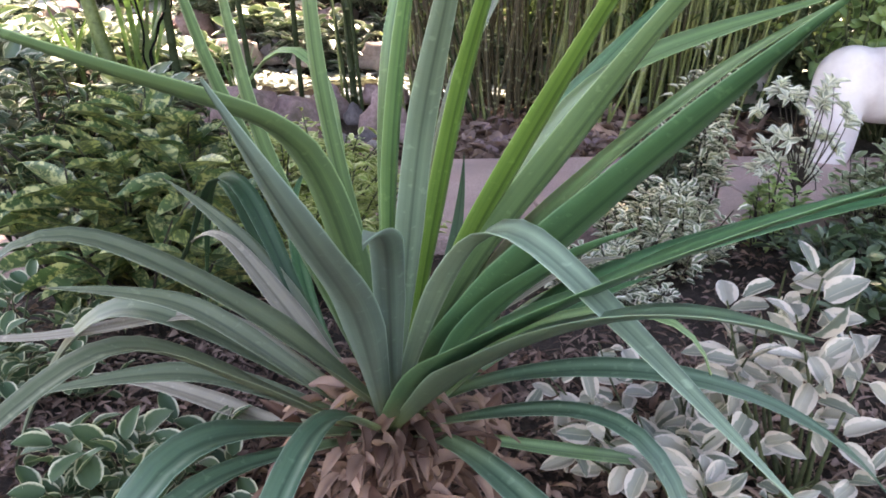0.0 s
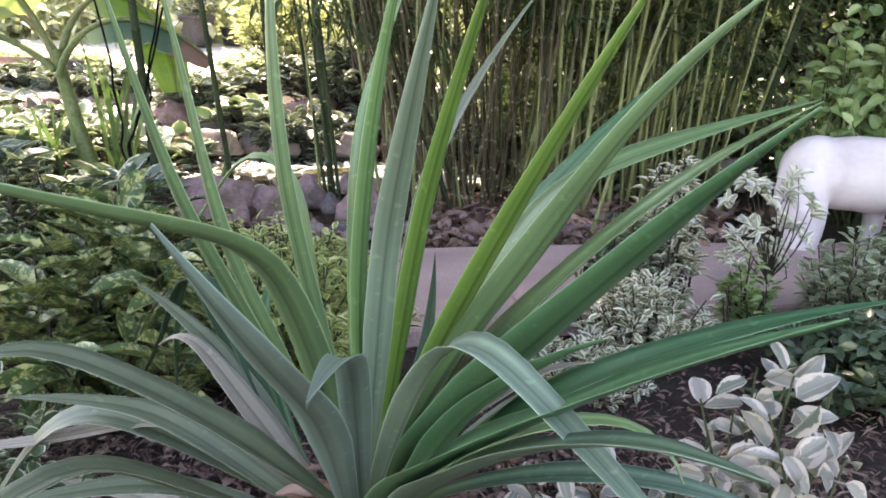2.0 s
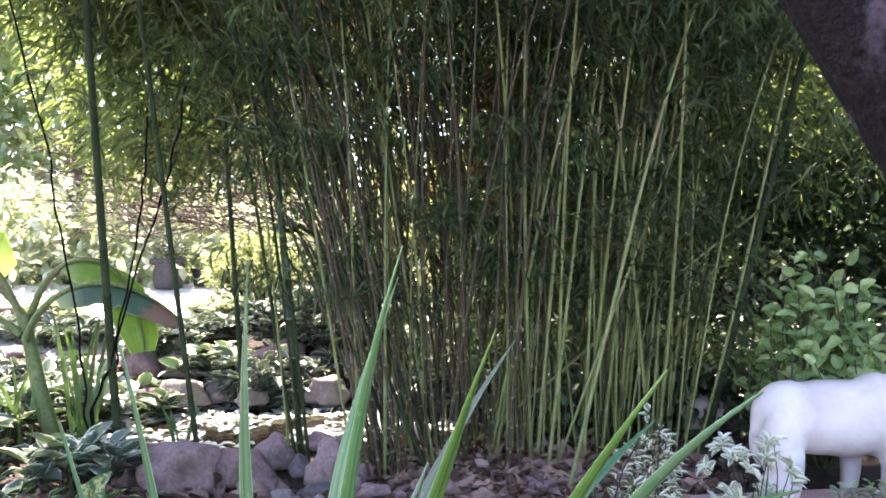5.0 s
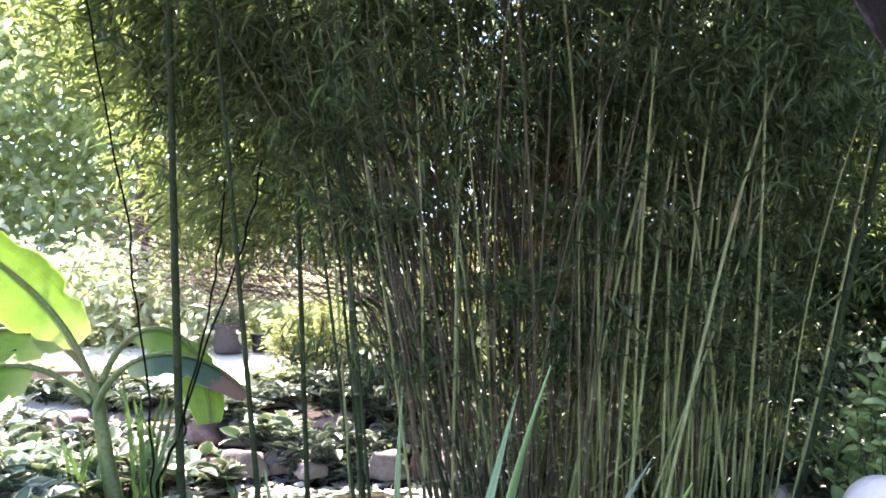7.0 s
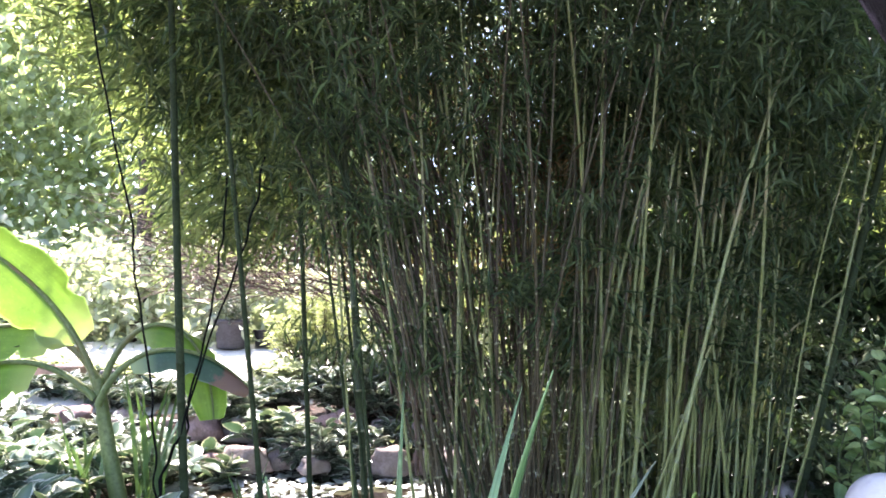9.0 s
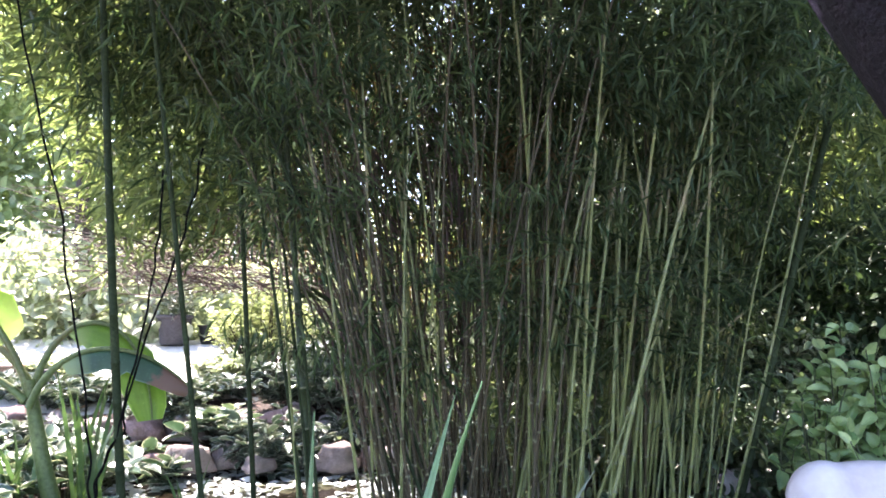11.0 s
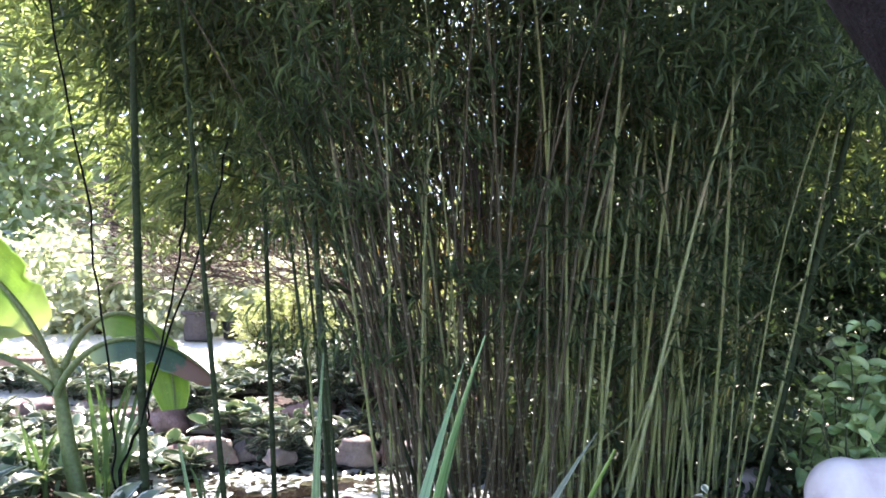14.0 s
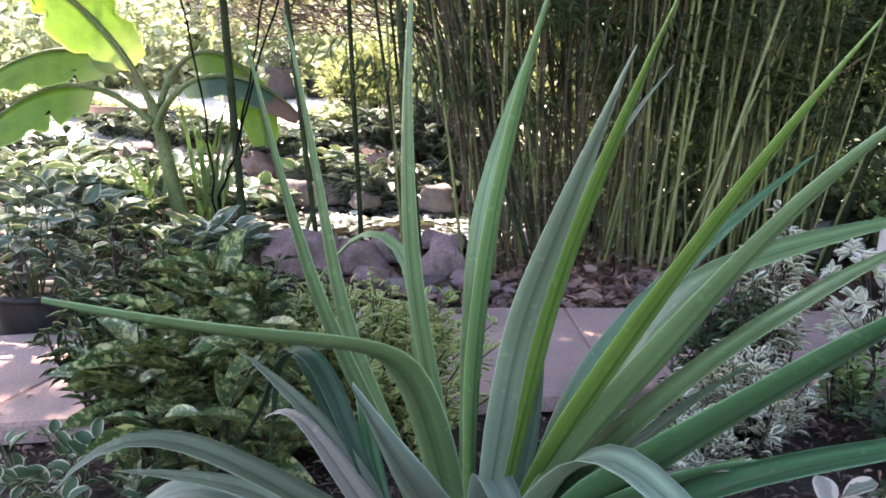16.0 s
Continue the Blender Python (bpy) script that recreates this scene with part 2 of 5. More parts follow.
dry_bamboo_leaf = leaf_material("dry_bamboo_leaf", (0.1, 0.07, 0.035), (0.28, 0.19, 0.1), rough=0.7, glow=0.32, spec=0.2)
# Far and sunny leaves: sunlight and haze are put into pale base colours.
sunlit_far_leaf = leaf_material("sunlit_far_leaf", (0.24, 0.30, 0.17), (0.49, 0.54, 0.36), rough=0.5, glow=0.56)
reed_leaf = leaf_material("reed_leaf", (0.06, 0.13, 0.045), (0.13, 0.21, 0.085), rough=0.4, glow=0.2)
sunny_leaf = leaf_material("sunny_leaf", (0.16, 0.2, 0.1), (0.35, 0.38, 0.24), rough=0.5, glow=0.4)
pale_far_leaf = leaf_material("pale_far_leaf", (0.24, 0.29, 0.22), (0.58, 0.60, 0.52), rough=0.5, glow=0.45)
# White edges: pale flecks, and the sheen of glossy leaves painted in.
white_sheen_edged_leaf = leaf_material("white_sheen_edged_leaf", (0.035, 0.07, 0.045), (0.17, 0.21, 0.16), margin=(0.68, 0.68, 0.67), margin_at=0.86, patch=0.4, rough=0.3, glow=0.08)
hosta_leaf = leaf_material("hosta_leaf", (0.05, 0.10, 0.07), (0.15, 0.205, 0.14), margin=(0.54, 0.55, 0.50), margin_at=0.8, rough=0.3, glow=0.15)
banana_skin = leaf_material("banana_skin", (0.10, 0.195, 0.033), (0.13, 0.23, 0.042), rough=0.40, glow=0.5, stripe=0.2, single=True, rib=(0.13, 0.21, 0.06), spec=0.4)
banana_dark = leaf_material("banana_dark", (0.022, 0.062, 0.030), (0.035, 0.08, 0.04), rough=0.45, glow=0.1, stripe=0.15, single=True, dry=(0.13, 0.07, 0.045), dry_at=0.88, spec=0.35)
dead_leaf = leaf_material("dead_leaf", (0.095, 0.057, 0.049), (0.44, 0.30, 0.265), rough=0.8, glow=0.1, spec=0.2)
husk_leaf = leaf_material("husk_leaf", (0.09, 0.042, 0.033), (0.60, 0.39, 0.32), rough=0.7, glow=0.12, spec=0.25)
crown_leaf = leaf_material("crown_leaf", (0.03, 0.07, 0.02), (0.08, 0.13, 0.04), rough=0.5, glow=0.25)
# Pale water plants, whitened to carry the sky's reflection on the pond.
pad_and_glare = leaf_material("pad_and_glare", (0.5, 0.53, 0.54), (0.74, 0.77, 0.79), rough=0.35, glow=0.1)

pond_water, _nt, _b = shader("pond_water", 0.04)
_b.inputs["Base Color"].default_value = (0.022, 0.017, 0.012, 1)
bump(_nt, _b, noisy(_nt, 14.0, 2.0), 0.12, 0.01)

# ---- mesh helpers ----
RNG = np.random.default_rng(7)


def raw_mesh(name, v, f, uv=None, mats=(), which=None, smooth=True):
    """A mesh from arrays: points, faces of one size, one UV a point."""
    v, f = np.asarray(v, np.float32), np.asarray(f, np.int32)
    me = bpy.data.meshes.new(name)
    n, k = f.shape
    me.vertices.add(len(v))
    me.vertices.foreach_set("co", v.ravel())
    me.loops.add(n * k)
    me.loops.foreach_set("vertex_index", f.ravel())
    me.polygons.add(n)
    me.polygons.foreach_set("loop_start", np.arange(0, n * k, k, dtype=np.int32))
    if uv is not None:
        layer = me.uv_layers.new(name="UVMap")
        layer.data.foreach_set("uv", np.asarray(uv, np.float32)[f.ravel()].ravel())
    for m in mats:
        me.materials.append(m)
    if which is not None:
        me.polygons.foreach_set("material_index", np.asarray(which, np.int32))
    me.polygons.foreach_set("use_smooth", np.full(n, smooth))
    me.update(calc_edges=True)
    me.validate()
    return me


def part(name, me, parent=None, label="", kind=""):
    ob = new(name, me)
    ob.parent = parent
    return tagged(ob, label, kind=kind)


def thing(name, label, category, at=(0, 0, 0), group="", kind=""):
    ob = new(name)
    ob.empty_display_size = 0.05
    ob.location = at
    return tagged(ob, label, category, group, kind)


def leaf_shape(rows=3, widest=0.45, fold=0.25, droop=0.15, sharp=1.3, cols=3, wave=0.0):
    """A leaf one long and one wide: folded along the rib, drooping to the tip."""
    v, uv, f = [], [], []
    for i in range(rows + 1):
        t = i / rows
        w = max(0.03, (math.sin(math.pi * t ** (math.log(0.5) / math.log(widest)))) ** (1 / sharp)) if 0 < t < 1 else 0.03
        for u in np.linspace(-1, 1, cols):
            v.append((0.5 * w * u, t, fold * 0.5 * w * abs(u) ** 1.3 - droop * t * t + wave * abs(u) * math.sin(9 * t + 2 * u)))
            uv.append((0.5 + 0.5 * u, t))
    for i in range(rows):
        for j in range(cols - 1):
            a = cols * i + j
            f.append((a, a + 1, a + cols + 1, a + cols))
    return np.array(v), np.array(f), np.array(uv)


def bases(way, up):
    """Turns whose y axis is way and whose z axis is nearest to up."""
    y = way / np.linalg.norm(way, axis=1, keepdims=True)
    x = np.cross(y, up)
    x /= np.linalg.norm(x, axis=1, keepdims=True) + 1e-9
    return np.stack([x, y, np.cross(x, y)], 2)


def leaves_mesh(name, shape, at, way, up, length, width, mat):
    v, f, uv = shape
    n = len(at)
    size = np.stack([width, length, length], 1)
    local = v[None] * size[:, None]
    p = np.einsum("nij,nkj->nki", bases(way, up), local) + at[:, None]
    k = len(v)
    faces = (f[None] + (np.arange(n) * k)[:, None, None]).reshape(-1, 4)
    return raw_mesh(name, p.reshape(-1, 3), faces, np.tile(uv, (n, 1)), (mat,))


def tube(points, radii, sides=6, closed=True):
    """Rings along a line: points, faces."""
    p, r = np.asarray(points, float), np.asarray(radii, float)
    t = np.gradient(p, axis=0)
    t /= np.linalg.norm(t, axis=1, keepdims=True) + 1e-9
    ref = np.array([0.0, 0.0, 1.0]) if abs(t[:, 2]).mean() < 0.8 else np.array([1.0, 0.0, 0.0])
    a = np.cross(t, ref)
    a /= np.linalg.norm(a, axis=1, keepdims=True) + 1e-9
    b = np.cross(t, a)
    ang = np.linspace(0, 2 * np.pi, sides, endpoint=False)
    ring = p[:, None] + r[:, None, None] * (np.cos(ang)[None, :, None] * a[:, None] + np.sin(ang)[None, :, None] * b[:, None])
    v = ring.reshape(-1, 3)
    i, j = np.meshgrid(np.arange(len(p) - 1), np.arange(sides), indexing="ij")
    k = (j + 1) % sides
    f = np.stack([i * sides + j, i * sides + k, (i + 1) * sides + k, (i + 1) * sides + j], -1).reshape(-1, 4)
    if closed:
        v = np.vstack([v, p[:1], p[-1:]])
        q = np.arange(sides)
        n = (q + 1) % sides
        lo, hi = len(v) - 2, len(v) - 1
        e = (len(p) - 1) * sides
        f = np.vstack([f, np.stack([np.full(sides, lo), n, q, q], 1)[:, [0, 1, 2, 2]][:0], f[:0]])
        cap = [(lo, n[s], q[s]) for s in range(sides)]
        top = [(hi, e + q[s], e + n[s]) for s in range(sides)]
        return v, f, cap + top
    return v, f, []


def tubes_mesh(name, lines, mat, sides=5):
    """Many tubes in one mesh. lines: pairs of points and radii."""
    vs, fs, base = [], [], 0
    for p, r in lines:
        v, f, _ = tube(p, r, sides, False)
        vs.append(v)
        fs.append(f + base)
        base += len(v)
    return raw_mesh(name, np.vstack(vs), np.vstack(fs), None, (mat,))


def bend(a, b, sag=(0, 0, 0), n=8):
    """A bowed line from a to b."""
    t = np.linspace(0, 1, n)[:, None]
    return (1 - t) * np.array(a, float) + t * np.array(b, float) + 4 * t * (1 - t) * np.array(sag, float)


def bm_mesh(name, bm, mats=(), smooth=True):
    me = bpy.data.meshes.new(name)
    bm.to_mesh(me)
    bm.free()
    for m in mats:
        me.materials.append(m)
    if smooth:
        me.polygons.foreach_set("use_smooth", np.full(len(me.polygons), True))
    return me


def turned(name, profile, mat, sides=28):
    """A body of revolution about z: pairs of radius and height."""
    v, f = [], []
    ang = np.linspace(0, 2 * np.pi, sides, endpoint=False)
    for r, z in profile:
        v += [(r * math.cos(a), r * math.sin(a), z) for a in ang]
    for i in range(len(profile) - 1):
        for j in range(sides):
            k = (j + 1) % sides
            f.append((i * sides + j, i * sides + k, (i + 1) * sides + k, (i + 1) * sides + j))
    return raw_mesh(name, v, f, None, (mat,))


BROAD = leaf_shape(4, 0.42, 0.3, 0.12, 1.4)
OVAL = leaf_shape(3, 0.5, 0.25, 0.12, 1.6)
NARROW = leaf_shape(3, 0.38, 0.35, 0.25, 1.2)
LANCE = leaf_shape(3, 0.3, 0.2, 0.1, 1.1)
ROUND = leaf_shape(7, 0.46, 0.3, 0.16, 1.9, 5, 0.02)
FINE = leaf_shape(7, 0.42, 0.35, 0.18, 1.6, 5, 0.02)
CURLED = leaf_shape(7, 0.4, 0.34, 0.4, 1.2, 5, 0.035)
SLENDER = (LANCE[0] * (0.19, 1, 1), LANCE[1], LANCE[2])

# ---- ground, path, pond ----
POND = (-0.62, 4.6, 1.15, 0.72)     # centre, half sizes


def pond_in(x, y):
    return ((x - POND[0]) / POND[2]) ** 2 + ((y - POND[1]) / POND[3]) ** 2


def near_edge(x):
    return float(np.interp(x, (-5, -2.5, -1.06, -0.2, 0.75, 1.3, 2.2, 5), (0.8, 1.15, 1.70, 2.0, 2.22, 2.36, 2.5, 2.4)))


def far_edge(x):
    return float(np.interp(x, (-5, -2.5, -1.45, -0.25, 0.5, 1.1, 2.2, 5), (1.4, 1.85, 2.37, 2.95, 3.08, 3.18, 3.22, 3.1)))


def ground_height(x, y):
    bank = np.interp(y, (-40, 1.6, 3.0, 3.5, 5.3, 5.6, 8.2, 10, 60), (-0.02, -0.03, -0.05, 0.02, 0.10, 0.36, 0.78, 0.82, 1.4))
    right = np.interp(y, (-40, 1.6, 3.0, 3.5, 5.5, 8, 12, 60), (-0.02, -0.03, -0.05, 0.0, 0.08, 0.3, 0.6, 1.4))
    k = np.clip((x - 0.4) / 1.2, 0, 1)
    z = bank * (1 - k) + right * k
    if near_edge(x) - 0.12 < y < far_edge(x) + 0.05 and abs(x) < 5:
        z = min(z, -0.055)
    p = pond_in(x, y)
    if p < 1.5:
        z = min(z, 0.11) if p > 1.0 else -0.18 + 0.24 * p
    return float(z)


def grid_axis(lo, hi, step, far):
    fine = np.arange(lo, hi + step / 2, step)
    out = np.array([0.4, 1.0, 2.5, 6, 14, 30, far])
    return np.concatenate([(lo - out)[::-1], fine, hi + out])


def build_ground():
    xs, ys = grid_axis(-4.0, 4.0, 0.06, 90.0), grid_axis(-1.0, 9.5, 0.06, 90.0)
    v = []
    for y in ys:
        for x in xs:
            rough = 0.018 * noise.noise((x * 3, y * 3, 0)) + 0.01 * noise.noise((x * 11, y * 11, 4))
            v.append((x, y, ground_height(x, y) + rough))
    w = len(xs)
    i, j = np.meshgrid(np.arange(len(ys) - 1), np.arange(w - 1), indexing="ij")
    a = (i * w + j).ravel()
    ob = new("ground", raw_mesh("ground", v, np.stack([a, a + 1, a + w + 1, a + w], 1), None, (soil,)))
    return tagged(ob, "dark brown garden soil with rotting leaf litter", "ground", kind="structure")


ground = build_ground()


def slab_mesh(corners, thick=0.05, inset=0.0018):
    """A paving slab from its four corners: top, bevelled rim and sides."""
    c = np.array(corners, float)
    mid = c.mean(0)
    def ring(shrink, z):
        d = c - mid
        return np.column_stack([mid + d * (1 - shrink / np.linalg.norm(d, axis=1, keepdims=True)), np.full(4, z)])
    rings = [ring(inset, -thick), ring(inset, -0.008), ring(inset + 0.008, 0.0)]
    v = np.vstack(rings)
    f = [(4 * r + k, 4 * r + (k + 1) % 4, 4 * r + 4 + (k + 1) % 4, 4 * r + 4 + k) for r in range(2) for k in range(4)] + [(8, 9, 10, 11)]
    return raw_mesh("slab", v, f, None, (paving,), smooth=False)


def build_path():
    path = thing("pavement", "weathered pinkish grey concrete slab path", "path", kind="structure")
    xs = [-3.6, -2.75, -1.95, -1.2, -0.42, 0.30, 1.02, 1.75, 2.5, 3.3]
    for a, b in zip(xs, xs[1:]):
        a2, b2 = a + 0.16 * math.sin(a * 2.1 + 3), b + 0.16 * math.sin(b * 2.1 + 3)
        part("slab", slab_mesh([(a, near_edge(a)), (b, near_edge(b)), (b2, far_edge(b2)), (a2, far_edge(a2))]), path)
    return path


build_path()


def build_water():
    ang = np.linspace(0, 2 * np.pi, 40, endpoint=False)
    v = [(POND[0], POND[1], 0.06)] + [(POND[0] + 1.06 * POND[2] * math.cos(a), POND[1] + 1.06 * POND[3] * math.sin(a), 0.06) for a in ang]
    f = [(0, 1 + k, 1 + (k + 1) % 40) for k in range(40)]
    tagged(new("water", raw_mesh("water", v, f, None, (pond_water,))), "still dark pond water between mossy stones", "water", kind="structure")
    # floating plants, their white also standing in for glare on the water
    n = 900
    r, a = np.sqrt(RNG.uniform(0, 0.93, n)), RNG.uniform(0, 2 * np.pi, n)
    x, y = POND[0] + r * POND[2] * np.cos(a), POND[1] + r * POND[3] * np.sin(a)
    keep = np.array([noise.noise((p * 2.3, q * 2.3, 3)) > -0.25 for p, q in zip(x, y)])
    x, y = x[keep], y[keep]
    n = len(x)
    way = np.stack([RNG.normal(size=n), RNG.normal(size=n), RNG.uniform(0.0, 0.12, n)], 1)
    at = np.stack([x, y, np.full(n, 0.066)], 1)
    me = leaves_mesh("pond_pads", OVAL, at, way, np.tile((0.0, 0.0, 1.0), (n, 1)), RNG.uniform(0.05, 0.10, n), RNG.uniform(0.04, 0.075, n), pad_and_glare)
    tagged(new("pond_pads", me), "pale floating water plants, whitened for sky glare, crowding the pond surface", "water plants", kind="stuff")


build_water()


def build_terrace():
    """A pale sunlit slope of paving behind the pond."""
    xs, ys = np.linspace(-6.5, 0.4, 90), np.linspace(0, 1, 16)
    v = []
    for k in ys:
        for x in xs:
            front = float(np.interp(x, (-2.4, -1.6, -0.9), (5.45, 5.65, 6.2))) + 0.30 * noise.noise((x * 1.1, 3, 0)) + 0.22 * noise.noise((x * 4.3, 7, 0))
            y = front + (8.9 - front) * k
            v.append((x, y, ground_height(x, y) + 0.012 + 0.02 * min(1, 4 * k)))
    lower = [(x, y, z - 0.12) for x, y, z in v]
    w, n = len(xs), len(v)
    f = [(i * w + j, i * w + j + 1, (i + 1) * w + j + 1, (i + 1) * w + j) for i in range(len(ys) - 1) for j in range(w - 1)]
    f += [(j, j + n, j + 1 + n, j + 1) for j in range(w - 1)]
    tagged(new("terrace", raw_mesh("terrace", v + lower, f, None, (terrace_stone,))), "bright sunlit pale stone terrace beyond the pond", "terrace", kind="structure")


build_terrace()


# ---- stones ----
def stone_mesh(name, size, seed, mat, lumps=0.24, block=0.25, taper=0.0):
    """A weathered stone; block: from round (0) to squared (1), taper: how much narrower its top is."""
    bm = bmesh.new()
    bmesh.ops.create_icosphere(bm, subdivisions=3, radius=1.0)
    for q in bm.verts:
        p = q.co.copy()
        k = 1 + lumps * 1.9 * noise.noise(p * 1.3 + Vector((seed, 0, 0))) - 0.9 * lumps * abs(noise.noise(p * 2.6 + Vector((0, seed, 0)))) + 0.3 * lumps * noise.noise(p * 7.0 + Vector((0, seed, 3)))
        square = p * (0.88 / max(abs(p.x), abs(p.y), abs(p.z)))
        w = p.lerp(square, block) * k
        narrow = 1 - taper * (w.z + 0.6) / 1.6
        q.co = Vector((w.x * size[0] * narrow, w.y * size[1] * narrow, w.z * size[2]))
        q.co.z = max(q.co.z, -0.62 * size[2])
    return bm_mesh(name, bm, (mat,))


def stone(x, y, z, sx, sy, sz, turn=0.0, mat=None, label="rounded pinkish grey pond edge stone", seed=None, block=0.25, taper=0.0):
    seed = x * 7 + y * 3 if seed is None else seed
    ob = new("stone", stone_mesh("stone", (sx, sy, sz), seed, mat or pond_stone, block=block, taper=taper))
    ob.matrix_world = pose(x, y, z, 0, 0, turn)
    return tagged(ob, label, "rock", "stones round the pond")


stone(-0.875, 3.43, 0.075, 0.165, 0.115, 0.115, 5, label="large flat-topped purplish grey pond stone", block=0.75)
stone(-1.12, 3.52, 0.04, 0.10, 0.10, 0.07, 30)
stone(-0.63, 3.48, 0.06, 0.115, 0.10, 0.085, -10, block=0.7)
stone(-0.52, 3.62, 0.09, 0.085, 0.08, 0.085, 15, label="round grey pond stone")
stone(-0.392, 3.44, 0.075, 0.040, 0.042, 0.052, 0, slate, block=0, label="small dark egg-shaped stone wedged between larger stones")
stone(-0.262, 3.40, 0.085, 0.105, 0.085, 0.118, 12, None, "smooth pear-shaped pinkish brown boulder at the pond edge", block=0.2, taper=0.45)
stone(-0.33, 3.68, 0.13, 0.055, 0.05, 0.05, 40)
stone(-0.21, 3.72, 0.12, 0.05, 0.05, 0.045, 80)
stone(-0.54, 3.36, 0.02, 0.09, 0.06, 0.04, -5)
stone(-0.30, 3.29, 0.005, 0.08, 0.055, 0.042, 10, slate, "flat dark grey slab under the boulder", block=0.8)
stone(-0.17, 3.31, 0.03, 0.06, 0.05, 0.04, 60)
stone(-0.08, 3.24, 0.025, 0.07, 0.045, 0.03, 10)
stone(-0.13, 3.45, 0.05, 0.05, 0.045, 0.045, 10)
stone(-0.43, 3.25, 0.01, 0.05, 0.04, 0.028, 0, pale_stone)
stone(-0.22, 3.17, 0.005, 0.032, 0.028, 0.02, 0, pale_stone)
stone(-0.29, 3.20, 0.005, 0.026, 0.022, 0.018, 0, pale_stone)
for _k in range(26):
    _x, _y = RNG.uniform(0.0, 1.15), RNG.uniform(3.16, 3.55)
    stone(_x, _y, ground_height(_x, _y) + 0.02, RNG.uniform(0.025, 0.06), RNG.uniform(0.02, 0.045), RNG.uniform(0.018, 0.035), RNG.uniform(0, 180), None,
          "small pinkish grey stone among bark litter at the bamboo")
for _k in range(16):
    _a = RNG.uniform(0.15, 3.0)
    _x, _y = POND[0] + 1.12 * POND[2] * math.cos(_a), POND[1] + 1.14 * POND[3] * math.sin(_a) + RNG.uniform(0, 0.2)
    _s = RNG.uniform(0.05, 0.12)
    stone(_x, _y, ground_height(_x, _y) + 0.4 * _s, _s, _s * 0.8, _s * RNG.uniform(0.5, 0.85), RNG.uniform(0, 180), pale_stone if _k % 3 else pond_stone,
          "sunlit pale boulder on the far pond bank")
for _k in range(12):
    _x = -2.3 + 0.21 * _k + RNG.uniform(-0.03, 0.03)
    _y, _s = RNG.uniform(4.95, 5.3), RNG.uniform(0.07, 0.15)
    stone(_x, _y, max(0.1, ground_height(_x, _y)) + 0.45 * _s, _s, _s * 0.8, _s * RNG.uniform(0.6, 0.9), RNG.uniform(0, 180), pale_stone if _k % 4 else pond_stone, "pale pinkish boulder stacked on the pond bank", block=RNG.uniform(0.1, 0.5))
for _k in range(9):
    _x = -2.5 + 0.29 * _k + RNG.uniform(-0.04, 0.04)
    _s = RNG.uniform(0.09, 0.16)
    stone(_x, RNG.uniform(5.40, 5.56), 0.27 + RNG.uniform(0, 0.08), _s, _s * 0.85, _s * RNG.uniform(0.6, 0.85), RNG.uniform(0, 180), pale_stone if _k % 3 else pond_stone, "pale pinkish boulder set in the earth bank", block=RNG.uniform(0.1, 0.5))
stone(1.60, 4.25, 0.12, 0.135, 0.10, 0.115, 0, marble, "white rounded boulder among bamboo stems")
stone(1.74, 4.32, 0.08, 0.09, 0.09, 0.075, 30, pale_stone, "pale grey boulder among bamboo stems")
stone(1.40, 4.3, 0.10, 0.07, 0.07, 0.08, 30, pale_stone, "pale grey boulder among bamboo stems")
stone(0.13, 4.0, 0.10, 0.05, 0.05, 0.07, 0, marble, "small white stone behind the bamboo stems")


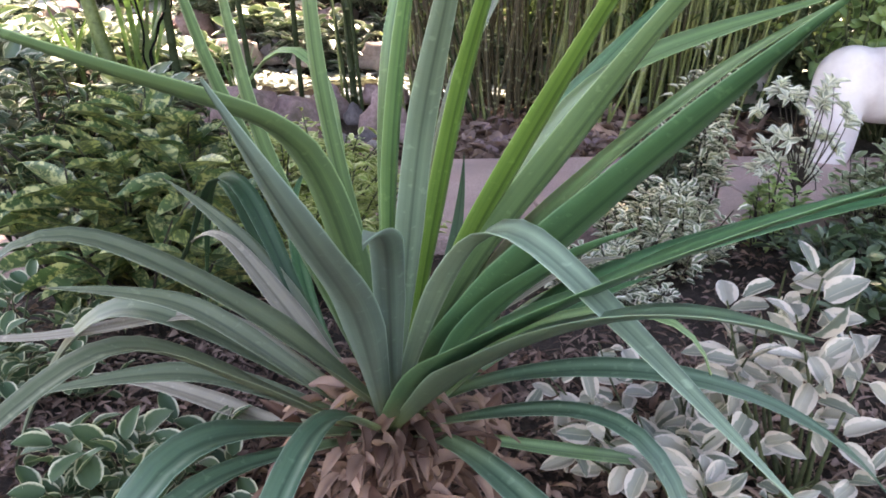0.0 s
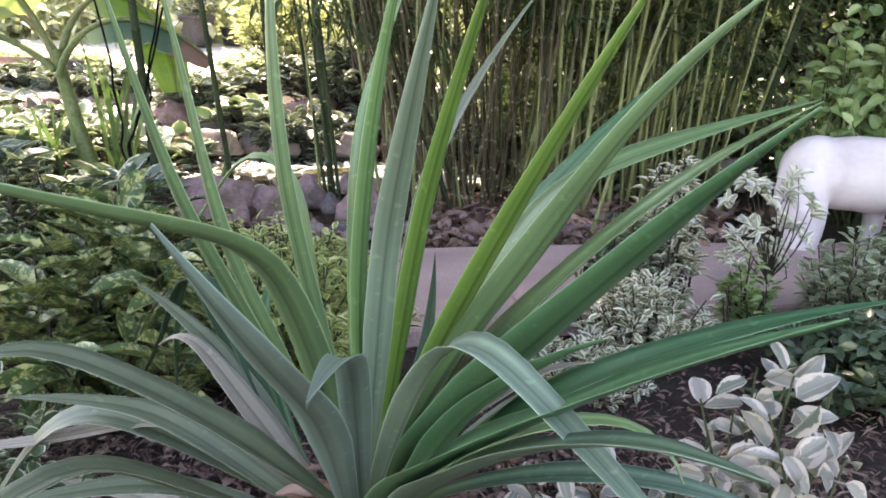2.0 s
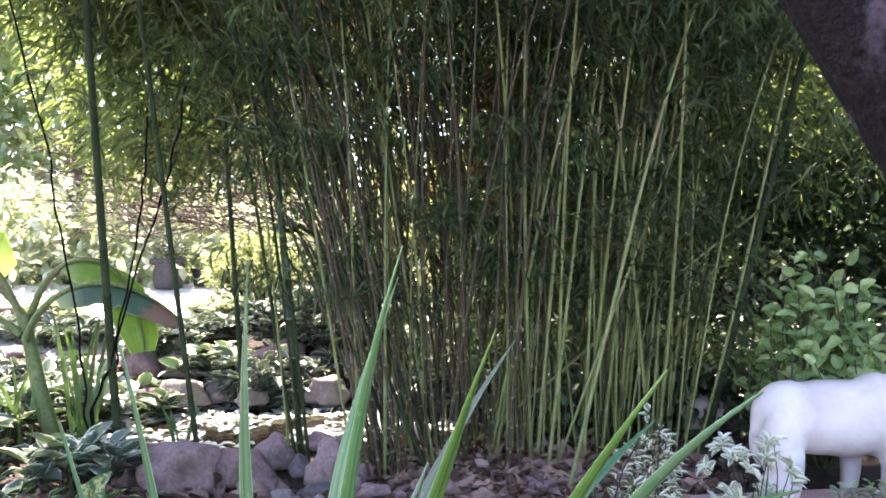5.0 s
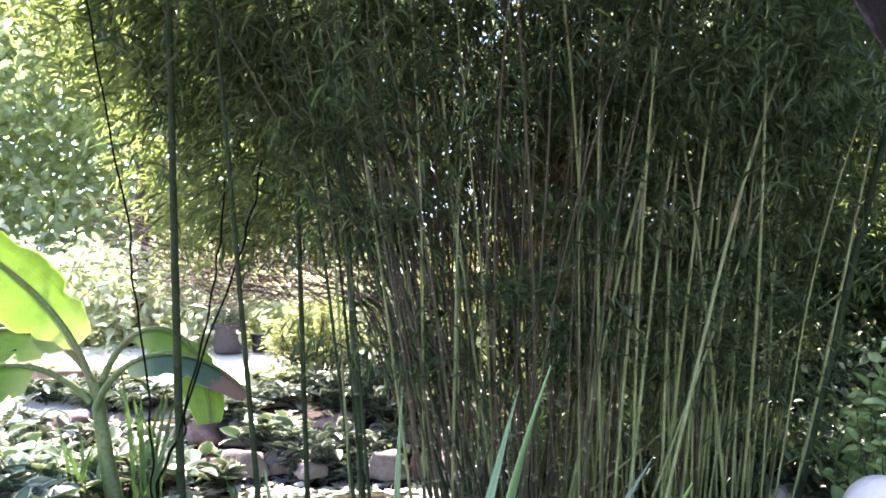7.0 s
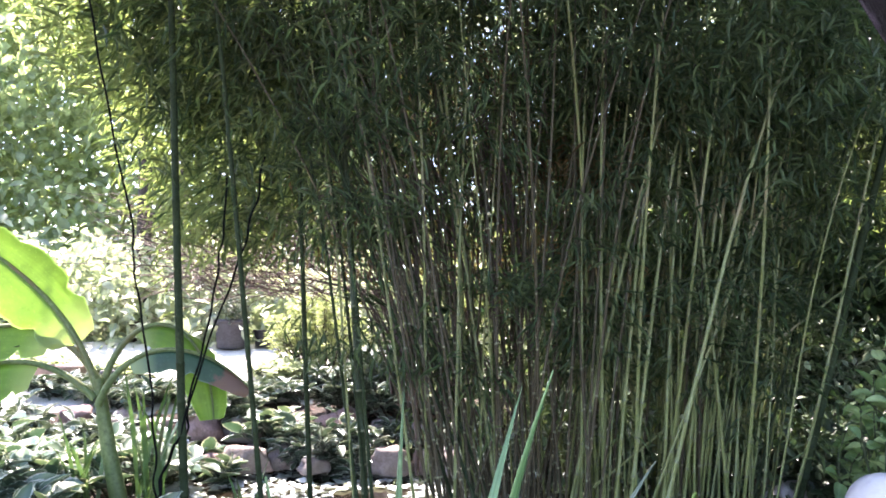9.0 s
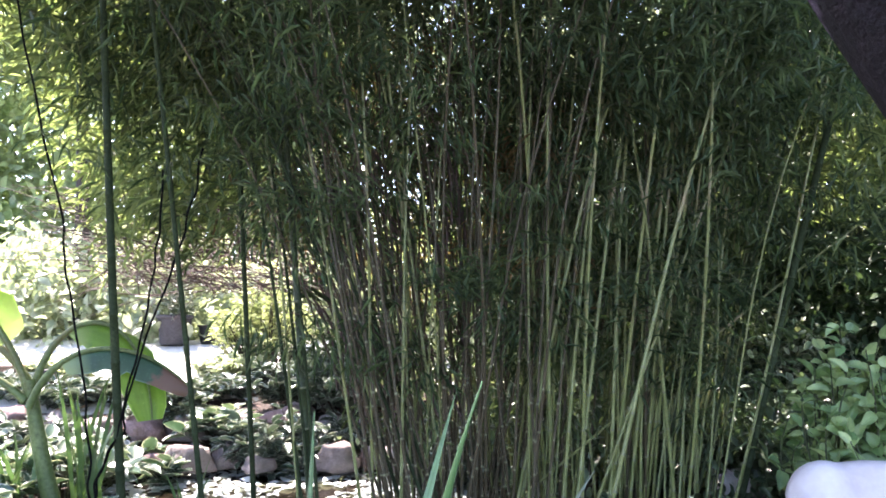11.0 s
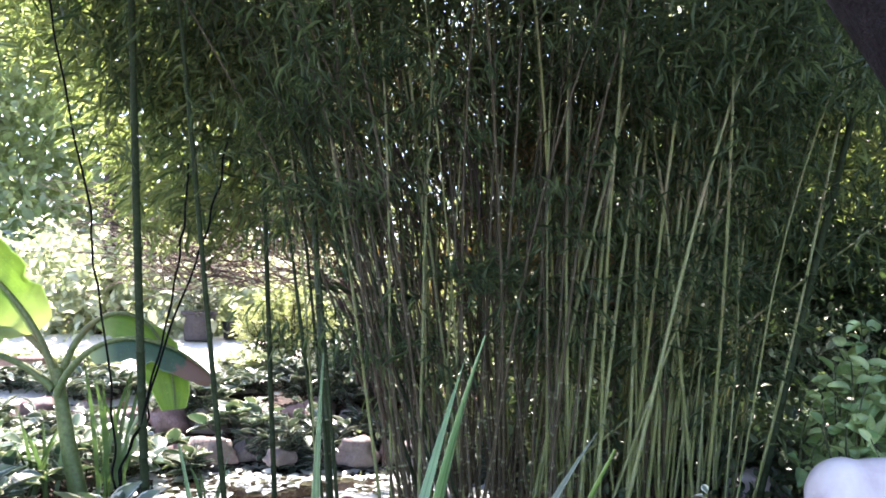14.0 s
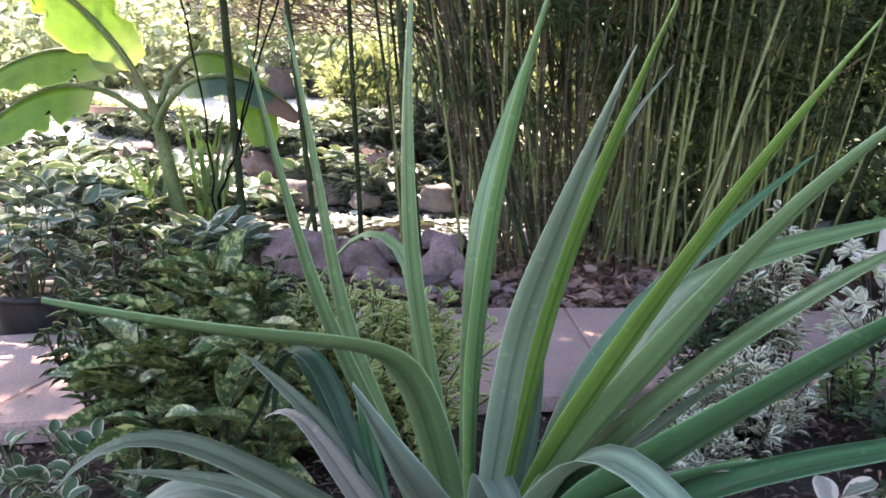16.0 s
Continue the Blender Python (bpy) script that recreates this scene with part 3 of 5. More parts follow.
# ---- statue: one plain quadruped mesh ----
def build_statue():
    bm = bmesh.new()
    def ball(x, y, z, rx, ry, rz, ry_deg=0.0):
        m = pose(x, y, z, 0, ry_deg, 0) @ Matrix.Diagonal((rx, ry, rz, 1))
        bmesh.ops.create_uvsphere(bm, u_segments=24, v_segments=16, radius=1.0, matrix=m)
    def leg(x0, z0, x1, z1, y, r0, r1):
        v, f, caps = tube(bend((x0, y, z0), (x1, y, z1), (0.012, 0, 0), 7), np.linspace(r0, r1, 7), 12)
        q = [bm.verts.new(p) for p in v]
        for face in list(f) + caps:
            bm.faces.new([q[k] for k in face])
    ball(-0.04, 0, 0.306, 0.31, 0.122, 0.146)
    ball(-0.20, 0, 0.312, 0.140, 0.130, 0.142)
    ball(0.03, 0, 0.300, 0.20, 0.128, 0.150)
    ball(0.16, 0, 0.312, 0.135, 0.128, 0.165)
    ball(0.215, 0.03, 0.375, 0.105, 0.095, 0.092)
    ball(0.255, 0.06, 0.315, 0.070, 0.080, 0.110, 8)
    ball(0.325, 0.08, 0.360, 0.042, 0.036, 0.030)
    ball(0.332, 0.08, 0.335, 0.014, 0.018, 0.030)
    ball(-0.265, -0.075, 0.235, 0.088, 0.066, 0.150, 12)
    ball(-0.235, 0.070, 0.235, 0.085, 0.062, 0.140, 12)
    ball(-0.330, 0.0, 0.310, 0.020, 0.022, 0.085, 10)
    leg(-0.265, 0.19, -0.290, 0.0, -0.080, 0.078, 0.062)
    leg(-0.200, 0.19, -0.215, 0.0, 0.075, 0.062, 0.050)
    leg(0.180, 0.21, 0.160, 0.0, -0.065, 0.050, 0.034)
    leg(0.085, 0.19, 0.070, 0.0, 0.060, 0.048, 0.032)
    ob = new("animal_statue", bm_mesh("animal_statue", bm, (marble,)))
    ob.matrix_world = pose(1.765, 3.20, -0.03, 0, 0, 3) @ Matrix.Diagonal((1.03, 1, 1.02, 1))
    r = ob.modifiers.new("blend", "REMESH")
    r.mode, r.voxel_size, r.use_smooth_shade = "VOXEL", 0.011, True
    s = ob.modifiers.new("soft", "SMOOTH")
    s.iterations, s.factor = 8, 0.6
    tagged(ob, "white plaster statue of a standing four-legged animal on the ground", "statue")


build_statue()


# ---- bamboo ----
def culm_mesh(name, height, radius, seed, skin, curl=0.25):
    """A jointed stem: each joint has a swollen pale ring. Bows to +x near the top."""
    rng = np.random.default_rng(seed)
    z, zs, rs, ring = 0.0, [], [], []
    gap = 0.10
    while z < height:
        for dz, k, pale in ((0.0, 1.0, 0), (0.003, 1.13, 1), (0.007, 1.13, 1), (0.012, 1.0, 0)):
            zs.append(z + dz)
            rs.append(k)
            ring.append(pale)
        z += gap
        gap = min(0.26, gap * 1.12) * rng.uniform(0.92, 1.08)
    zs, rs = np.array(zs), np.array(rs)
    t = zs / height
    p = np.stack([curl * np.clip(t - 0.35, 0, 1) ** 2 * 2, 0.02 * np.sin(t * 5 + seed), zs], 1)
    v, f, _ = tube(p, radius * rs * (1 - 0.6 * t ** 1.4), 8, False)
    which = np.repeat(np.array(ring[:-1]), 8)
    return raw_mesh(name, v, f, None, (skin, skin if skin is dark_culm else culm_ring), which), p


def sprays_mesh(name, spine, seed, count, low, mat=None, spread=0.42, size=1.0):
    """Twigs from the joints, each with fans of narrow drooping leaves."""
    rng = np.random.default_rng(seed)
    mat = mat or bamboo_leaf
    at, way, lines = [], [], []
    zmax = spine[-1, 2]
    for _ in range(count):
        z = low + (zmax - low) * rng.beta(1.5, 1.0)
        b = np.array([np.interp(z, spine[:, 2], spine[:, k]) for k in range(3)])
        a = rng.uniform(0, 2 * np.pi)
        reach = spread * rng.uniform(0.35, 1.0)
        tip = b + np.array([math.cos(a) * reach, math.sin(a) * reach, reach * rng.uniform(-0.15, 0.75)])
        lines.append((bend(b, tip, (0, 0, 0.05), 4), np.linspace(0.0022, 0.0008, 4)))
        for _ in range(rng.integers(7, 12)):
            k = rng.uniform(0.3, 1.05)
            q = b + (tip - b) * k + rng.normal(0, 0.025, 3)
            d = (tip - b) / reach * 0.45 + rng.normal(0, 0.45, 3) + np.array([0, 0, -0.7])
            at.append(q)
            way.append(d)
    at, way = np.array(at), np.array(way)
    n = len(at)
    up = np.tile((0.0, 0.0, 1.0), (n, 1)) + rng.normal(0, 0.45, (n, 3))
    return leaves_mesh(name, LANCE, at, way, up, rng.uniform(0.055, 0.12, n) * size, rng.uniform(0.007, 0.012, n) * size, mat), lines


CULM_LABEL = "green jointed bamboo stem with drooping narrow leaves"


def bamboo_kind(radius, height, seed, skin, sprays, low, curl):
    ob = thing("bamboo", CULM_LABEL, "bamboo", (0, 0, -50), "bamboo thicket")
    me, spine = culm_mesh("culm", height, radius, seed, skin, curl)
    part("culm", me, ob)
    if sprays:
        leaves, twigs = sprays_mesh("foliage", spine, seed + 50, sprays, low)
        part("foliage", leaves, ob, kind="stuff")
        part("branching", tubes_mesh("branching", twigs, stem_green, 3), ob, kind="stuff")
    return ob


def lean(x0, y0, x1, y1, rise=2.6, spin=0.0, z=None):
    """The pose of a stem that stands at x0, y0 and passes x1, y1 at that rise."""
    z = ground_height(x0, y0) - 0.01 if z is None else z
    d = Vector((x1 - x0, y1 - y0, rise)).normalized()
    return Matrix.Translation((x0, y0, z)) @ Vector((0, 0, 1)).rotation_difference(d).to_matrix().to_4x4() @ Matrix.Rotation(spin, 4, "Z")


def build_bamboo():
    kinds = [bamboo_kind(r, h, 10 + k, skin, s, low, c) for k, (r, h, skin, s, low, c) in enumerate((
        (0.0078, 3.4, culm_skin, 27, 0.7, 0.30), (0.006, 3.0, culm_skin, 25, 0.5, 0.25), (0.0092, 3.7, culm_skin, 25, 1.05, 0.2),
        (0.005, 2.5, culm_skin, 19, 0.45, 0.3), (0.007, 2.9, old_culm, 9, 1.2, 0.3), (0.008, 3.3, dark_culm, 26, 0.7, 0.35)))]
    bare = bamboo_kind(0.0088, 3.4, 31, culm_skin, 12, 1.6, 0.25)
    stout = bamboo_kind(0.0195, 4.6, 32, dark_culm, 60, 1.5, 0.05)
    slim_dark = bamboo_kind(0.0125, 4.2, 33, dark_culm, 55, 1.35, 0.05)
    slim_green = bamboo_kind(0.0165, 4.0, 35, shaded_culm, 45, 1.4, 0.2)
    fine = bamboo_kind(0.007, 3.2, 36, culm_skin, 10, 1.5, 0.12)
    cane = bamboo_kind(0.006, 2.9, 34, old_culm, 5, 1.3, 0.3)
    tagged(cane, "thin dry brown bamboo cane")
    rng = np.random.default_rng(21)
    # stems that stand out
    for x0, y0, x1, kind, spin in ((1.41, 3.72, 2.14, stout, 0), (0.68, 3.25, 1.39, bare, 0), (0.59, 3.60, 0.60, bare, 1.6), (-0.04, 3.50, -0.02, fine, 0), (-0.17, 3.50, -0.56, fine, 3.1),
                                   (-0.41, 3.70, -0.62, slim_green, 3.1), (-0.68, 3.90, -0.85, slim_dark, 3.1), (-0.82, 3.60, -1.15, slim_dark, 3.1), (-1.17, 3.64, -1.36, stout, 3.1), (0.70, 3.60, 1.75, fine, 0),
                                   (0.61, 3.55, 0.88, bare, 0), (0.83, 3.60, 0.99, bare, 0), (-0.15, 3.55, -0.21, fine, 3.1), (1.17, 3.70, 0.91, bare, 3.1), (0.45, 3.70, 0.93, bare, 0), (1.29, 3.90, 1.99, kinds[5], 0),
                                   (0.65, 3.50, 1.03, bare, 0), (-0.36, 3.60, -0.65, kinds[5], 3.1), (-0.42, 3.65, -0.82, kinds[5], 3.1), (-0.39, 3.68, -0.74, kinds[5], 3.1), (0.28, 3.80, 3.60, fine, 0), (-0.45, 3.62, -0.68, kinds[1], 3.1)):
        y1 = y0 + rng.normal(-0.03, 0.06)
        copy_thing(kind, lean(x0, y0, x1, y1, 2.6, spin))
    # the thicket: bases in a band, fanning out
    for k in range(104):
        u = rng.uniform(0, 1)
        x0 = -0.10 + 1.55 * u + rng.normal(0, 0.05)
        y0 = 3.38 + 0.35 * u + abs(rng.normal(0, 0.45))
        out = (x0 - 0.55) * 0.62 + rng.normal(0, 0.23)
        heart = -0.1 < x0 < 0.55
        kind = kinds[int(rng.choice(6, p=(0.10, 0.08, 0.08, 0.12, 0.60, 0.02) if heart else (0.25, 0.21, 0.18, 0.17, 0.12, 0.07)))]
        copy_thing(kind, lean(x0, y0, x0 + out, y0 + rng.normal(-0.05, 0.25), 2.6, math.atan2(rng.normal(0, 0.6), out + 1e-3)))
    # thin pale stems that fill the right-hand half
    for k in range(30):
        x0, y0 = rng.uniform(0.55, 1.5), rng.uniform(3.55, 4.3)
        copy_thing(fine if k % 2 else kinds[3], lean(x0, y0, x0 + (x0 - 0.6) * 0.5 + rng.normal(0.05, 0.2), y0 + rng.normal(0, 0.2), 2.6, rng.uniform(0, 6.28)))
    # old brown canes in the heart of the thicket
    for k in range(46):
        x0, y0 = rng.uniform(-0.08, 0.60), rng.uniform(3.45, 4.2)
        copy_thing(cane, lean(x0, y0, x0 + (x0 - 0.35) * 0.9 + rng.normal(0, 0.32), y0 + rng.normal(0, 0.2), 2.6, rng.uniform(0, 6.28)))
    for k in range(14):
        x0, y0 = rng.uniform(-0.08, 0.20), rng.uniform(3.5, 4.1)
        copy_thing(cane if k % 3 else kinds[5], lean(x0, y0, x0 - rng.uniform(0.35, 1.15), y0 + rng.normal(0, 0.15), 2.6, 3.1))
    for ob in (*kinds, bare, stout, slim_dark, slim_green, fine, cane):
        for o in (*ob.children_recursive, ob):
            bpy.data.objects.remove(o)


build_bamboo()


# ---- shrubs ----
def bush(name, label, category, at, radius, height, stems, per_stem, shape, mat, length, width, wood=None, low=0.3, seed=1, flat=0.35, group="", squash=1.0, pieces=False, lift=0.35, face=(0, 0, 1)):
    """Stems from a root, each with leaves along its upper part; pieces: each leaf an object of its own."""
    rng = np.random.default_rng(seed)
    ob = thing(name, label, category, at, group)
    pos, way, lines = [], [], []
    for k in range(stems):
        a, r = rng.uniform(0, 2 * np.pi), radius * math.sqrt(rng.uniform(0.0, 1.0))
        top = height * math.sqrt(max(0.08, 1 - 0.75 * (r / radius) ** 2)) * rng.uniform(0.7, 1.1)
        r *= rng.uniform(0.8, 1.25)
        root = np.array([math.cos(a) * r * 0.3, math.sin(a) * r * 0.3 * squash, -0.02])
        tip = np.array([math.cos(a) * r, math.sin(a) * r * squash, top])
        line = bend(root, tip, rng.normal(0, 0.06, 3) * height, 7)
        lines.append((line, np.linspace(0.0045, 0.0015, 7) * (0.6 + height)))
        for _ in range(per_stem):
            t = low + (1 - low) * rng.uniform(0, 1) ** 0.8
            q = np.array([np.interp(t, np.linspace(0, 1, 7), line[:, j]) for j in range(3)])
            b = rng.uniform(0, 2 * np.pi)
            d = np.array([math.cos(b), math.sin(b), lift + rng.normal(0, flat)])
            pos.append(q + d * 0.01)
            way.append(d)
    pos, way = np.array(pos), np.array(way)
    n = len(pos)
    up = np.tile(np.array(face, float), (n, 1)) + rng.normal(0, 0.3, (n, 3))
    ln, wd = rng.uniform(*length, n), rng.uniform(*width, n)
    part("wood", tubes_mesh("wood", lines, wood or dark_stem, 5), ob, kind="stuff")
    if pieces:
        v, f, uv = shape
        kinds = []
        for w in np.linspace(width[0], width[1], 4):
            k = np.mean(length)
            kinds.append(raw_mesh("leaf", v * (w, k, k), f, uv, (mat,)))
        turns = bases(way, up)
        for i in range(n):
            leaf = part("leaf", kinds[i % 4], ob)
            s = ln[i] / np.mean(length)
            leaf.matrix_local = Matrix.Translation(pos[i]) @ Matrix(turns[i].tolist()).to_4x4() @ Matrix.Scale(s, 4)
    else:
        part("foliage", leaves_mesh("foliage", shape, pos, way, up, ln, wd, mat), ob, kind="stuff")
    return ob


bush("euonymus", "euonymus with large cream-white and grey-green leaves", "shrub", (0.50, 0.97, -0.02), 0.125, 0.35, 15, 6, FINE, pale_leaf, (0.040, 0.060), (0.020, 0.030),
     stem_green, 0.5, 3, 0.7, pieces=True, lift=0.05, face=(0, -0.7, 0.7))
bush("euonymus", "low euonymus with white-edged grey-green leaves", "shrub", (0.36, 1.00, -0.02), 0.24, 0.16, 26, 7, FINE, pale_leaf, (0.036, 0.052), (0.019, 0.028),
     stem_green, 0.35, 43, 0.7, pieces=True, lift=0.05, face=(0, -0.8, 0.8))
bush("euonymus", "low euonymus with white-edged green leaves on bark mulch", "shrub", (-0.40, 0.93, -0.02), 0.15, 0.09, 26, 6, FINE, cream_leaf, (0.040, 0.055), (0.022, 0.031),
     stem_green, 0.2, 4, 0.5, pieces=True)
bush("euonymus", "low euonymus with white-edged green leaves beside the path", "shrub", (-0.72, 1.25, -0.02), 0.22, 0.17, 28, 7, ROUND, cream_leaf, (0.03, 0.045), (0.018, 0.028),
     stem_green, 0.2, 5, 0.5, pieces=True)
bush("aucuba", "dark glossy aucuba bush with yellow-speckled leaves", "shrub", (-0.58, 1.50, -0.03), 0.23, 0.37, 34, 10, BROAD, spotted_leaf, (0.085, 0.135), (0.036, 0.058), seed=6)
bush("shrub", "dense dark shrub with small narrow grey-edged leaves", "shrub", (-0.82, 1.76, -0.03), 0.20, 0.46, 70, 30, NARROW, dark_leaf, (0.034, 0.058), (0.010, 0.016), seed=7)
bush("shrub", "dark evergreen shrub with small narrow leaves beside the path", "shrub", (-0.62, 1.95, -0.04), 0.18, 0.40, 56, 30, NARROW, dark_leaf, (0.034, 0.056), (0.010, 0.016), seed=8)
bush("aucuba", "aucuba bush with upright speckled leaves", "shrub", (-0.60, 1.68, -0.03), 0.14, 0.45, 18, 11, BROAD, spotted_leaf, (0.085, 0.13), (0.034, 0.054), seed=44, low=0.45)
bush("golden_shrub", "low shrub with feathery yellow-green variegated leaves", "shrub", (-0.32, 1.76, -0.03), 0.30, 0.37, 120, 44, OVAL, lime_leaf, (0.022, 0.038), (0.010, 0.016), stem_green, seed=9)
bush("euonymus", "small-leaved silver variegated euonymus at the path edge", "shrub", (0.55, 1.90, -0.04), 0.15, 0.24, 60, 30, OVAL, silver_leaf, (0.024, 0.040), (0.012, 0.019), seed=10)
bush("shrub", "dark green shrub within the silver euonymus", "shrub", (0.54, 2.06, -0.04), 0.12, 0.36, 44, 24, NARROW, deep_green_leaf, (0.030, 0.048), (0.012, 0.019), seed=76)
bush("euonymus", "low mat of small silver variegated euonymus", "shrub", (0.35, 1.72, -0.03), 0.15, 0.12, 50, 26, OVAL, silver_leaf, (0.02, 0.034), (0.011, 0.017), seed=11)
bush("green_shrub", "low spreading shrub with dark green oval leaves", "shrub", (1.00, 1.74, -0.03), 0.31, 0.15, 80, 20, OVAL, deep_green_leaf, (0.032, 0.052), (0.018, 0.028), seed=13)
bush("green_shrub", "low shrub with small cream-edged grey-green leaves over the path", "shrub", (1.22, 2.16, -0.05), 0.20, 0.27, 42, 18, OVAL, grey_green_leaf, (0.030, 0.046), (0.015, 0.023), seed=77, low=0.5)
bush("green_shrub", "low grey-green shrub before the white statue", "shrub", (1.50, 2.32, -0.05), 0.25, 0.27, 60, 20, OVAL, grey_green_leaf, (0.030, 0.046), (0.015, 0.023), seed=14, low=0.4)
bush("green_shrub", "small fresh green shrub overlapping the path", "shrub", (0.875, 2.09, -0.05), 0.065, 0.26, 18, 16, OVAL, vine_leaf, (0.026, 0.040), (0.014, 0.021), seed=15)
bush("euonymus", "silver variegated euonymus sprigs against dark soil", "shrub", (0.655, 2.08, -0.05), 0.075, 0.53, 30, 30, NARROW, silver_leaf, (0.030, 0.046), (0.014, 0.020), seed=16)


def rosette_shrub(at, seed):
    """One thin dark stem that forks, with a rosette of pointed leaves at each tip."""
    rng = np.random.default_rng(seed)
    ob = thing("silver_shrub", "slender shrub with rosettes of pointed white-edged leaves", "shrub", at)
    fork = np.array((-0.01, -0.02, 0.13))
    lines = [(bend((0, 0, -0.03), fork, (0.01, 0, 0), 5), np.linspace(0.0042, 0.0035, 5))]
    pos, way, up = [], [], []
    for k in range(27):
        tip = np.array((rng.uniform(-0.135, 0.10), rng.uniform(-0.09, 0.07), rng.uniform(0.15, 0.44)))
        tip[0] *= 0.55 + 1.1 * max(0.0, 0.4 - abs(tip[2] - 0.28))
        lines.append((bend(fork, tip, rng.normal(0, 0.015, 3), 5), np.linspace(0.0026, 0.0012, 5)))
        axis = np.array((0.5 * (tip[0] + 0.02) / 0.1, -0.45, 0.9)) + rng.normal(0, 0.25, 3)
        for _ in range(13):
            d = rng.normal(0, 1, 3)
            d = d - axis * (d @ axis) / (axis @ axis)
            d = d / np.linalg.norm(d) + axis * rng.uniform(0.05, 0.9)
            pos.append(tip - axis * rng.uniform(0, 0.02))
            way.append(d)
            up.append(axis + rng.normal(0, 0.25, 3))
    n = len(pos)
    part("wood", tubes_mesh("wood", lines, dark_stem, 5), ob, kind="stuff")
    part("foliage", leaves_mesh("foliage", FINE, np.array(pos), np.array(way), np.array(up), rng.uniform(0.028, 0.048, n), rng.uniform(0.012, 0.019, n), rosette_leaf), ob, kind="stuff")


rosette_shrub((0.985, 2.22, -0.03), 12)
bush("green_shrub", "fresh green low shrub beside the statue", "shrub", (1.95, 2.75, -0.04), 0.25, 0.30, 60, 30, OVAL, vine_leaf, (0.03, 0.045), (0.018, 0.026), seed=45)
bush("vine", "leafy climbing shrub with rounded bright green leaves", "shrub", (1.93, 3.58, 0.0), 0.30, 0.92, 60, 15, FINE, vine_leaf, (0.055, 0.10), (0.034, 0.060), stem_green, 0.35, 17, flat=0.7, squash=0.55, lift=0.1, face=(0, -0.6, 0.7))
for _x, _y, _r, _h, _s in ((-0.75, 5.75, 0.36, 0.34, 18), (-0.25, 5.9, 0.40, 0.55, 46), (-1.25, 6.2, 0.3, 0.10, 47), (-2.3, 5.9, 0.4, 0.16, 48), (-2.9, 5.2, 0.5, 0.4, 49), (-0.9, 5.35, 0.25, 0.22, 53), (-0.3, 5.4, 0.25, 0.28, 54), (-1.5, 5.55, 0.25, 0.2, 55), (0.15, 5.2, 0.25, 0.35, 56),
                           (-0.75, 5.18, 0.34, 0.46, 57), (-0.4, 5.6, 0.36, 0.46, 58), (-1.6, 5.95, 0.35, 0.11, 59), (-2.8, 6.1, 0.4, 0.16, 60), (-1.95, 5.3, 0.3, 0.16, 61), (-2.3, 5.2, 0.4, 0.3, 62), (0.35, 4.7, 0.3, 0.4, 63)):
    bush("shrub", "shrub with leaves flecked white, partly for their sheen, on the sunny pond bank", "shrub", (_x, _y, ground_height(_x, _y)), _r, _h, 40, 18, FINE, white_sheen_edged_leaf, (0.075, 0.115), (0.04, 0.06),
         seed=_s, squash=0.7, group="shrubs on the pond bank")
for _x, _y, _r, _h, _s in ((-1.75, 4.45, 0.40, 0.30, 19), (-1.95, 3.45, 0.32, 0.34, 20), (-1.2, 5.45, 0.25, 0.18, 50), (-2.5, 4.5, 0.40, 0.35, 51), (-1.25, 3.35, 0.18, 0.20, 52),
                           (-2.0, 4.0, 0.35, 0.34, 64), (-1.55, 4.85, 0.3, 0.24, 65), (-2.35, 4.1, 0.4, 0.4, 66)):
    bush("hosta", "clump of broad pale-edged hosta leaves", "plant", (_x, _y, ground_height(_x, _y)), _r, _h, 34, 5, BROAD, hosta_leaf, (0.10, 0.17), (0.06, 0.10), stem_green, 0.6, _s,
         group="hostas round the pond")
for _x, _y, _r, _h, _s in ((-3.5, 6.75, 0.4, 0.22, 71), (-2.75, 6.65, 0.32, 0.16, 72), (-1.35, 6.6, 0.3, 0.2, 73), (-4.3, 6.9, 0.45, 0.3, 74)):
    bush("shrub", "low sunlit plant with pale leaves at the terrace edge", "shrub", (_x, _y, ground_height(_x, _y)), _r, _h, 50, 22, OVAL, pale_far_leaf, (0.05, 0.09), (0.028, 0.045),
         seed=_s, squash=0.7, group="plants along the terrace")
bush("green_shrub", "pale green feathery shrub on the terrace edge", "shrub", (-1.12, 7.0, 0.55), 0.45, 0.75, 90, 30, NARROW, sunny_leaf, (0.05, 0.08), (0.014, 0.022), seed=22)


